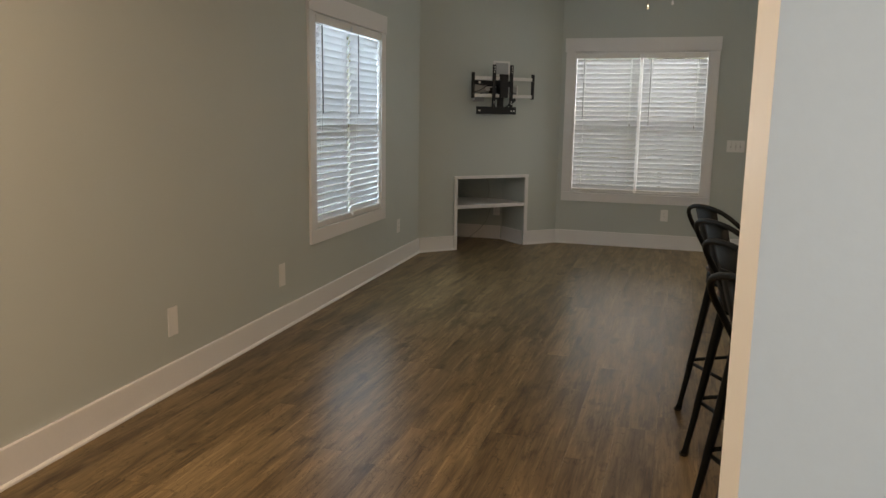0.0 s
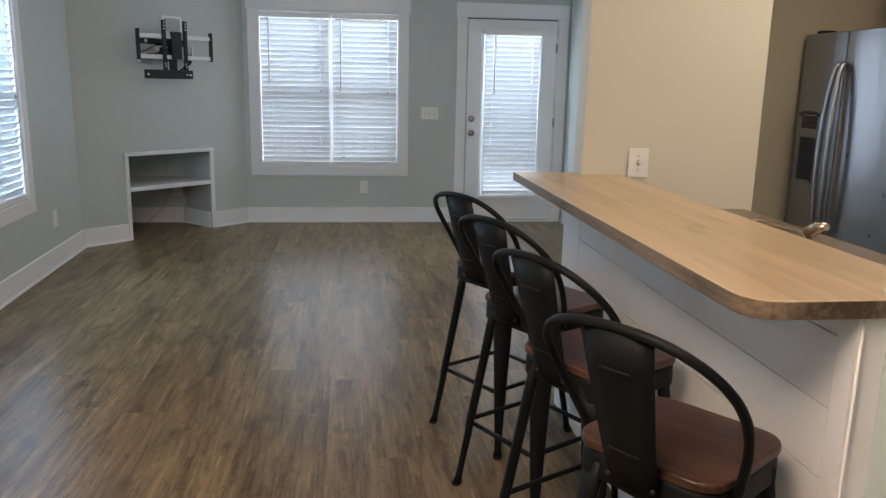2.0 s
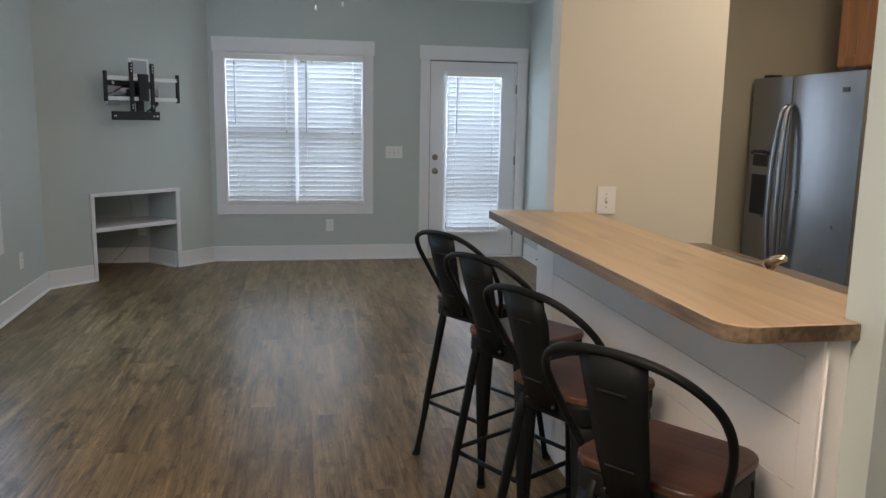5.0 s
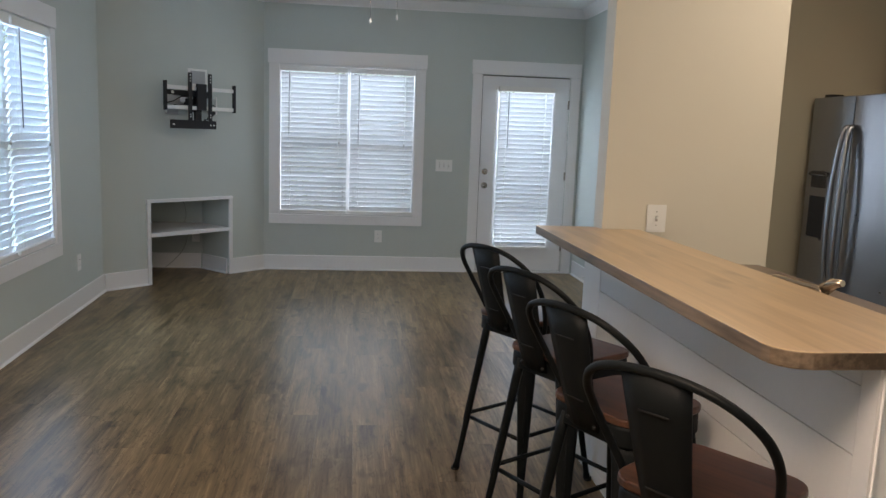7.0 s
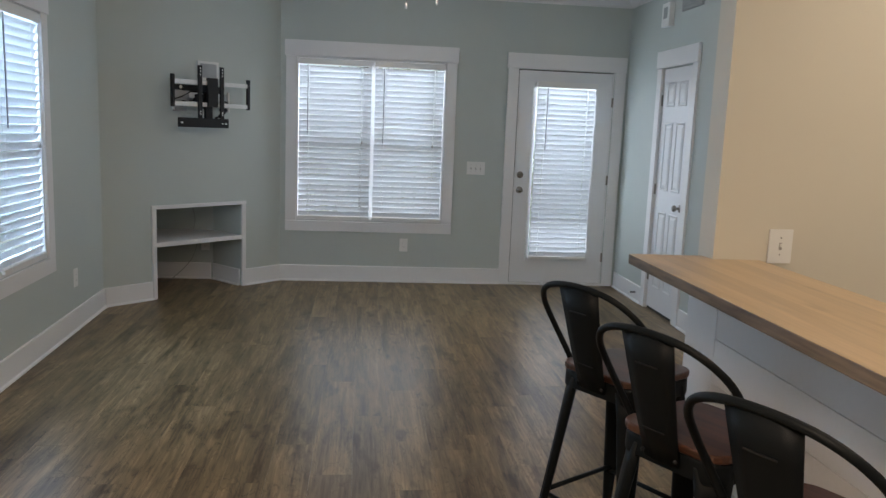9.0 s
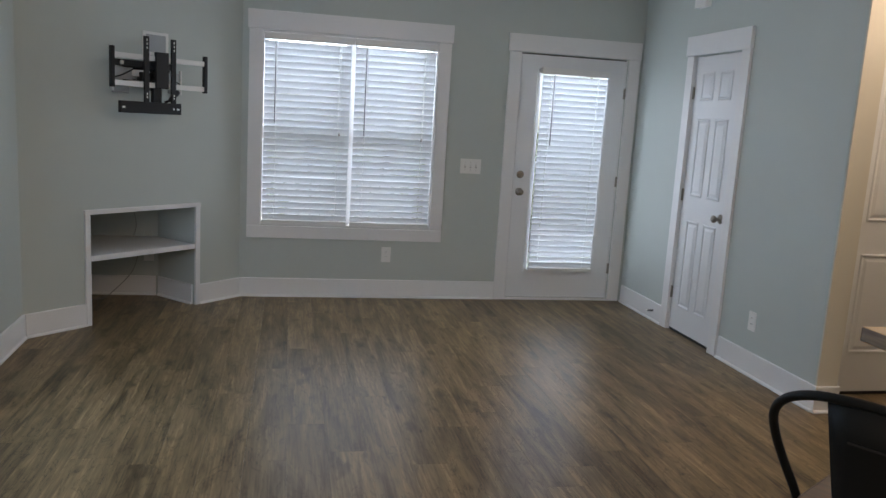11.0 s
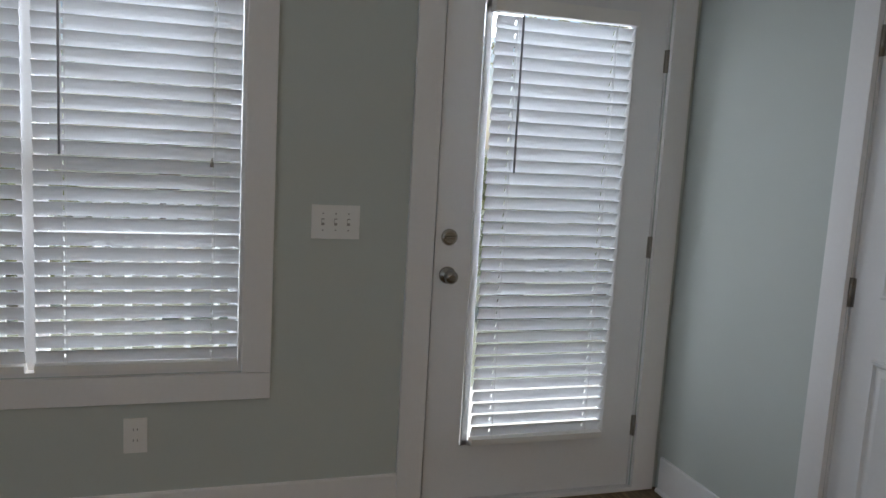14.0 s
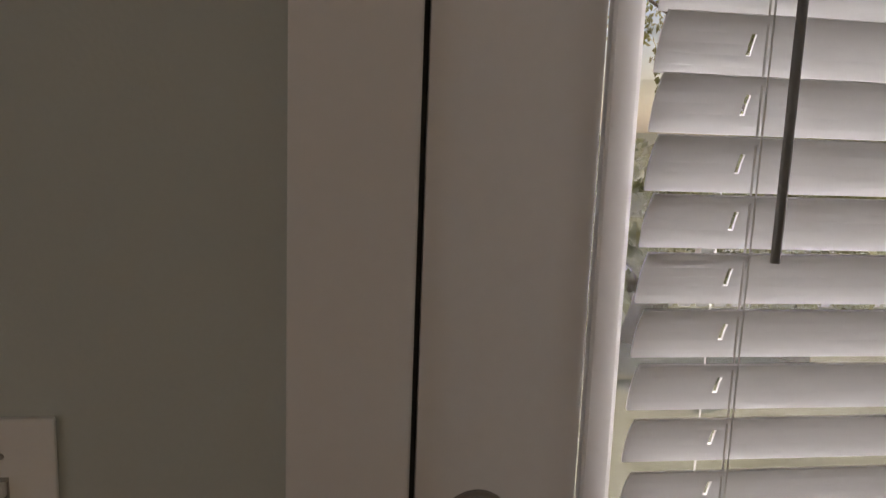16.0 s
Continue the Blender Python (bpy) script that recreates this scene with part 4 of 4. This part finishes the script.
for i in range(5):
    bm = box_bm(bmesh.new(), (0.17, -0.062, -0.182), (0.62, 0.062, -0.175), 0.003)
    bl = part("blade", bm, M_TRIM, fan, "white fan blade")
    bl.matrix_basis = pose(0, 0, 0, 0, 0, 72 * i + 10)
    br = part("blade_bracket", box_bm(bmesh.new(), (0.1, -0.02, -0.19), (0.2, 0.02, -0.183)), M_TRIM, fan)
    br.matrix_basis = pose(0, 0, 0, 0, 0, 72 * i + 10)
gl = part("globe", lathe_bm(bmesh.new(), [(0.05, -0.258), (0.085, -0.28), (0.1, -0.32), (0.085, -0.365), (0.045, -0.392), (0.01, -0.398)], (0, 0, 0)), M_BULB, fan, "lit frosted glass globe")
gl.visible_shadow = False
for x, y, z in ((-0.088, 0.05, 2.184), (0.089, -0.055, 2.2)):
    part("pull_chain", tube_bm(bmesh.new(), [(x, y, 2.52 - H), (x, y, z + 0.02 - H)], 0.0016, 6), M_NICKEL, fan)
    part("chain_bell", lathe_bm(bmesh.new(), [(0.003, 0.03), (0.007, 0.02), (0.0075, 0.0), (0.003, -0.004)], (x, y, z - H), sides=10), M_CORD, fan)
    part("chain_arm", tube_bm(bmesh.new(), [(x * 0.5, y * 0.5, 2.52 - H), (x, y, 2.52 - H)], 0.003, 6), M_TRIM, fan)

# ---- on the closet wall ----
dev = tagged(new("door_chime"), "small white wall box high beside the closet door", "wall device")
bx("cover", (XR - 0.045, 7.61, 2.385), (XR, 7.77, 2.575), M_PLASTIC, dev, bevel=0.006)
bx("grille", (XR - 0.047, 7.65, 2.45), (XR - 0.0445, 7.73, 2.54), M_VENT, dev)
vent = tagged(new("air_vent"), "grey slatted air vent high on the closet wall", "air vent")
bx("frame", (XR - 0.012, 7.05, 2.47), (XR, 7.44, 2.64), M_VENT, vent, bevel=0.003)
for i in range(7):
    bx("louvre", (XR - 0.018, 7.07, 2.488 + 0.02 * i), (XR - 0.012, 7.42, 2.496 + 0.02 * i), M_VENT, vent)
stop = tagged(new("door_stop"), "small spring door stop on the baseboard", "door stop")
coil = [(XR - 0.014 - 0.055 * t / 80, 7.96 + 0.0065 * math.cos(t * 0.9), 0.085 + 0.0065 * math.sin(t * 0.9)) for t in range(81)]
part("spring", tube_bm(bmesh.new(), coil, 0.0018, 5), M_MOUNT, stop)
part("tip", lathe_bm(bmesh.new(), [(0.008, 0), (0.009, 0.008), (0.006, 0.014)], (XR - 0.068, 7.96, 0.085), "-X", 12), M_PLASTIC, stop)

# ---- kitchen ----
fr = tagged(new("refrigerator"), "stainless side-by-side refrigerator with a dark water dispenser", "refrigerator")
FX, FY0, FY1, FH = 2.30, 4.05, 5.015, 1.735
bx("body", (FX + 0.075, FY0 + 0.006, 0.03), (3.12, FY1 - 0.006, FH - 0.012), M_STEELSIDE, fr, "red-brown sides standing in for the oak panel alongside", 0.006)


def fdoor(y0, y1):
    n = 8
    bow = lambda y: 0.012 * (1 - ((y - (y0 + y1) / 2) / ((y1 - y0) / 2)) ** 2)
    pts = [(FX + 0.012 - bow(y0 + (y1 - y0) * i / n), y0 + (y1 - y0) * i / n) for i in range(n + 1)] + [(FX + 0.066, y1), (FX + 0.066, y0)]
    return prism_bm(bmesh.new(), pts, 0.09, FH, 0.005)


part("freezer_door", fdoor(4.632, FY1), M_STEEL, fr, "brushed stainless freezer door")
part("fridge_door", fdoor(FY0, 4.624), M_STEEL, fr, "brushed stainless fridge door")
bx("kick_plate", (FX + 0.03, FY0 + 0.01, 0.0), (FX + 0.07, FY1 - 0.01, 0.085), M_DISP, fr)
for y, sgn in ((4.660, 1), (4.597, -1)):
    pth = smooth_path([(FX + 0.002, y - sgn * 0.012, 1.565), (FX - 0.028, y - sgn * 0.008, 1.53), (FX - 0.05, y + sgn * 0.004, 1.3), (FX - 0.056, y + sgn * 0.008, 1.05), (FX - 0.05, y + sgn * 0.004, 0.8), (FX - 0.028, y - sgn * 0.006, 0.6), (FX + 0.002, y - sgn * 0.01, 0.56)], 4)
    part("handle", tube_bm(bmesh.new(), pth, 0.014, 10), M_STEEL, fr, "curved stainless door handle")
disp = bx("dispenser", (FX - 0.008, 4.765, 0.90), (FX + 0.012, 4.95, 1.30), M_STEEL, fr, "grey ice and water dispenser", 0.006)
bx("recess", (FX - 0.0095, 4.78, 0.915), (FX - 0.0075, 4.93, 1.165), M_MOUNT, disp, "dark dispenser recess")
bx("control_panel", (FX - 0.0105, 4.785, 1.215), (FX - 0.0075, 4.93, 1.285), M_DISP, disp, "dark control panel")
bx("tray", (FX - 0.02, 4.785, 0.912), (FX - 0.008, 4.925, 0.925), M_STEEL, disp)
part("top_cap", tube_bm(bmesh.new(), [(FX - 0.012, 4.945, 1.292), (FX - 0.016, 4.91, 1.302), (FX - 0.016, 4.805, 1.302), (FX - 0.012, 4.77, 1.292)], 0.01, 8), M_DISP, disp, "dark curved cap")
bx("badge", (FX + 0.0, 4.15, 1.63), (FX + 0.012, 4.2, 1.655), M_DISP, fr, "small maker's badge")
for y in (4.2, 4.9):
    bx("hinge_cover", (FX + 0.02, y - 0.03, FH), (FX + 0.1, y + 0.03, FH + 0.018), M_DISP, fr, "", 0.004)


def cab_door(owner, x, y0, y1, z0, z1, ky):
    d = bx("door", (x - 0.02, y0, z0), (x, y1, z1), M_CAB, owner, "honey oak cabinet door", 0.003)
    bm = bmesh.new()
    w = 0.055
    for a, b_ in (((y0, z0), (y1, z0 + w)), ((y0, z1 - w), (y1, z1)), ((y0, z0 + w), (y0 + w, z1 - w)), ((y1 - w, z0 + w), (y1, z1 - w))):
        box_bm(bm, (x - 0.026, a[0], a[1]), (x - 0.0195, b_[0], b_[1]), 0.002)
    part("door_frame", bm, M_CAB, d)
    part("knob", lathe_bm(bmesh.new(), [(0.008, 0), (0.006, 0.012), (0.014, 0.02), (0.012, 0.027)], (x - 0.026, ky, z0 + 0.07), "-X", 12), M_NICKEL, d, "small nickel knob")


ucab = tagged(new("upper_cabinet"), "honey oak wall cabinet above the refrigerator", "kitchen cabinet")
bx("body", (2.70, 3.80, 1.79), (3.148, 4.78, 2.35), M_CAB, ucab)
cab_door(ucab, 2.70, 4.30, 4.765, 1.80, 2.34, 4.345)
cab_door(ucab, 2.70, 3.815, 4.29, 1.80, 2.34, 4.245)
lower = tagged(new("base_cabinet"), "oak sink base cabinet behind the bar half wall", "kitchen cabinet")
bx("body", (0.802, 2.02, 0.1), (1.40, 3.895, 0.868), M_CAB, lower)
bx("plinth", (0.802, 2.02, 0.0), (1.34, 3.895, 0.1), M_CAB, lower)
bx("worktop", (0.802, 2.018, 0.87), (1.43, 3.897, 0.91), M_SINKTOP, None, "speckled brown kitchen worktop with a faucet behind the bar", 0.005, "", "worktop")
fa = tagged(new("faucet"), "warm nickel kitchen faucet on the worktop", "faucet")
part("base", lathe_bm(bmesh.new(), [(0.028, 0.91), (0.026, 0.925), (0.018, 0.95), (0.017, 0.99)], (1.10, 2.9, 0)), M_FAUCET, fa)
part("spout", tube_bm(bmesh.new(), smooth_path([(1.10, 2.9, 0.965), (1.095, 2.915, 0.99), (1.06, 2.975, 0.996), (1.02, 3.04, 1.004), (1.0, 3.07, 0.985)], 4), 0.014, 10), M_FAUCET, fa, "curved spout")
part("handle", tube_bm(bmesh.new(), [(1.10, 2.9, 0.995), (1.115, 2.875, 1.02), (1.12, 2.84, 1.028)], [0.022, 0.018, 0.011], 10), M_FAUCET, fa, "lever handle")
fsp = tagged(new("soap_pump"), "small nickel soap pump on the worktop", "soap pump")
part("stem", lathe_bm(bmesh.new(), [(0.018, 0.91), (0.016, 0.93), (0.009, 0.94), (0.009, 0.975), (0.012, 0.985)], (1.12, 3.08, 0)), M_FAUCET, fsp)
part("nozzle", tube_bm(bmesh.new(), [(1.12, 3.08, 0.98), (1.07, 3.12, 0.985)], 0.007, 8), M_FAUCET, fsp)
for nm, x, y, lab in (("kitchen_ceiling_lamp", 1.9, 3.0, "round lit kitchen ceiling lamp"), ("rear_ceiling_lamp", -1.25, 0.75, "round lit ceiling lamp at the rear of the room"), ("hall_ceiling_lamp", 2.3, 5.6, "round lit hall ceiling lamp")):
    cl = tagged(new(nm), lab, "ceiling lamp")
    part("base", lathe_bm(bmesh.new(), [(0.16, 0), (0.16, -0.02)], (x, y, H)), M_TRIM, cl)
    dgl = part("diffuser", lathe_bm(bmesh.new(), [(0.15, -0.02), (0.13, -0.045), (0.05, -0.056)], (x, y, H)), M_LAMP, cl)
    dgl.visible_shadow = False

# ---- outdoors ----
M_GRASS = mat("lawn_grass", (0.22, 0.25, 0.19), 0.9, bump=0.6, scale=30, var=0.35)
M_LEAF = mat("green_leaf", (0.26, 0.28, 0.1), 0.55, var=0.4, scale=12, trans=0.3)
M_BARK = mat("tree_bark", (0.13, 0.1, 0.07), 0.9, bump=0.6, scale=25, var=0.2)
M_DECK = mat("pale_concrete", (0.5, 0.48, 0.45), 0.8, bump=0.3, scale=30, var=0.15)
bm = bmesh.new()
ov = [bm.verts.new(p) for p in ((-400, -400, -0.42), (400, -400, -0.42), (400, 400, -0.42), (-400, 400, -0.42))]
bm.faces.new(ov)
part("ground", bm, M_GRASS, None, "sunlit lawn outside the house", WS, "ground")
bx("porch", (-2.2, YF + T + 0.01, -0.42), (3.2, 10.3, -0.08), M_DECK, None, "pale concrete porch floor outside the back door", kind=WS, category="porch")
rail = tagged(new("porch_railing"), "white painted porch railing with square balusters", "railing")
bx("top_rail", (-2.2, 10.2, 0.82), (0.5, 10.27, 0.88), M_TRIM, rail)
bx("bottom_rail", (-2.2, 10.21, 0.0), (0.5, 10.26, 0.06), M_TRIM, rail)
for i in range(18):
    bx("baluster", (-2.12 + 0.15 * i, 10.22, 0.06), (-2.085 + 0.15 * i, 10.25, 0.82), M_TRIM, rail)
for x in (-2.2, 0.5):
    bx("post", (x, 10.19, -0.08), (x + 0.09, 10.28, 0.95), M_TRIM, rail)


def tree(x, y, h, seed):
    rnd = random.Random(seed)
    t = tagged(new("tree"), "leafy green garden tree beyond the windows", "tree", "trees in the garden")
    t.location = (x, y, -0.42)
    bm = tube_bm(bmesh.new(), [(0, 0, 0), (0.08, 0.03, h * 0.3), (0.0, 0.1, h * 0.55), (0.1, 0.0, h * 0.8)], [0.2, 0.15, 0.1, 0.04], 9)
    for k in range(7):
        a, z = rnd.uniform(0, 6.28), h * rnd.uniform(0.3, 0.7)
        r = h * rnd.uniform(0.2, 0.34)
        tube_bm(bm, [(0.03, 0.05, z), (0.5 * r * math.cos(a), 0.5 * r * math.sin(a), z + 0.4 * r), (r * math.cos(a), r * math.sin(a), z + 0.7 * r)], [0.07, 0.045, 0.015], 6)
    part("trunk", bm, M_BARK, t)
    V, F = [], []
    clumps = [(Vector((rnd.gauss(0, h * 0.17), rnd.gauss(0, h * 0.17), h * rnd.uniform(0.28, 0.98))), h * rnd.uniform(0.07, 0.13)) for _ in range(34)]
    for c, r in clumps:
        for _ in range(110):
            d = Vector((rnd.gauss(0, 1), rnd.gauss(0, 1), rnd.gauss(0, 0.8))).normalized() * r * rnd.uniform(0.4, 1.05)
            p = c + d
            e = Euler((rnd.uniform(0, 6), rnd.uniform(0, 6), rnd.uniform(0, 6))).to_matrix()
            s = rnd.uniform(0.05, 0.11)
            i = len(V)
            V += [tuple(p + e @ Vector(q)) for q in ((-s, 0, 0), (0, -s * 0.5, 0), (s, 0, 0.01), (0, s * 0.5, 0))]
            F.append((i, i + 1, i + 2, i + 3))
    me = bpy.data.meshes.new("crown")
    me.from_pydata(V, [], F)
    me.materials.append(M_LEAF)
    o = new("crown", me)
    o.parent = t
    o["kind"] = "stuff"


for i, (x, y, h) in enumerate(((-4.5, 17, 6.5), (-0.5, 19, 7.5), (6.3, 17.5, 6.0), (8, 21, 8), (-9, 7, 6.5), (-8, 2.5, 6), (-10.5, 12, 8), (1.8, 24, 9))):
    tree(x, y, h, i + 3)

for i, (x, y, h) in enumerate(((2.6, 13.6, 1.7), (3.5, 14.2, 1.5), (1.2, 13.9, 1.3), (4.6, 13.8, 1.8), (-1.6, 14.0, 1.4))):
    tree(x, y, h, 40 + i)
fence = tagged(new("garden_fence"), "white painted picket fence across the garden", "fence")
for z in (-0.1, 0.42):
    bx("rail", (-6, 15.52, z), (9, 15.56, z + 0.08), M_TRIM, fence)
for i in range(75):
    bx("picket", (-5.95 + 0.2 * i, 15.5, -0.4), (-5.82 + 0.2 * i, 15.52, 0.65), M_TRIM, fence)
bx("driveway", (-9, 17.0, -0.42), (14, 21.5, -0.405), M_DECK, None, "pale concrete driveway beyond the garden", kind=WS, category="driveway")

# ---- floor planks ----
PW, PL = 0.178, 1.22
meshes = {}


def plank(x0, x1, y0, y1):
    w, l = round(x1 - x0, 3), round(y1 - y0, 3)
    if w < 0.01 or l < 0.02 or x1 < min(long_x(y0), long_x(y1)) - T + 0.02:
        return
    if (w, l) not in meshes:
        bm = box_bm(bmesh.new(), (0.0001, 0.0001, -0.0042), (w - 0.0001, l - 0.0001, 0.0))
        for v in bm.verts:
            if v.co.z > -0.001:
                v.co.x += 0.0002 if v.co.x < w / 2 else -0.0002
                v.co.y += 0.0002 if v.co.y < l / 2 else -0.0002
        me = bpy.data.meshes.new("plank")
        bm.to_mesh(me)
        bm.free()
        me.materials.append(M_FLOOR)
        meshes[(w, l)] = me
    o = new("plank", meshes[(w, l)])
    o.location = (x0, y0, 0)
    o.parent = floor
    return o


rp = random.Random(11)
x = XL
row = 0
while x < 3.15:
    x1 = min(x + PW, 3.15)
    lo, hi = (-1.7, 8.76) if x < XR + 0.3 else (-1.7, 6.3)
    y = lo - rp.choice((0.1, 0.35, 0.6, 0.85, 1.1)) - 0.07 * (row % 3)
    while y < hi:
        plank(x, x1, max(y, lo), min(y + PL, hi))
        y += PL
    x = x1
    row += 1
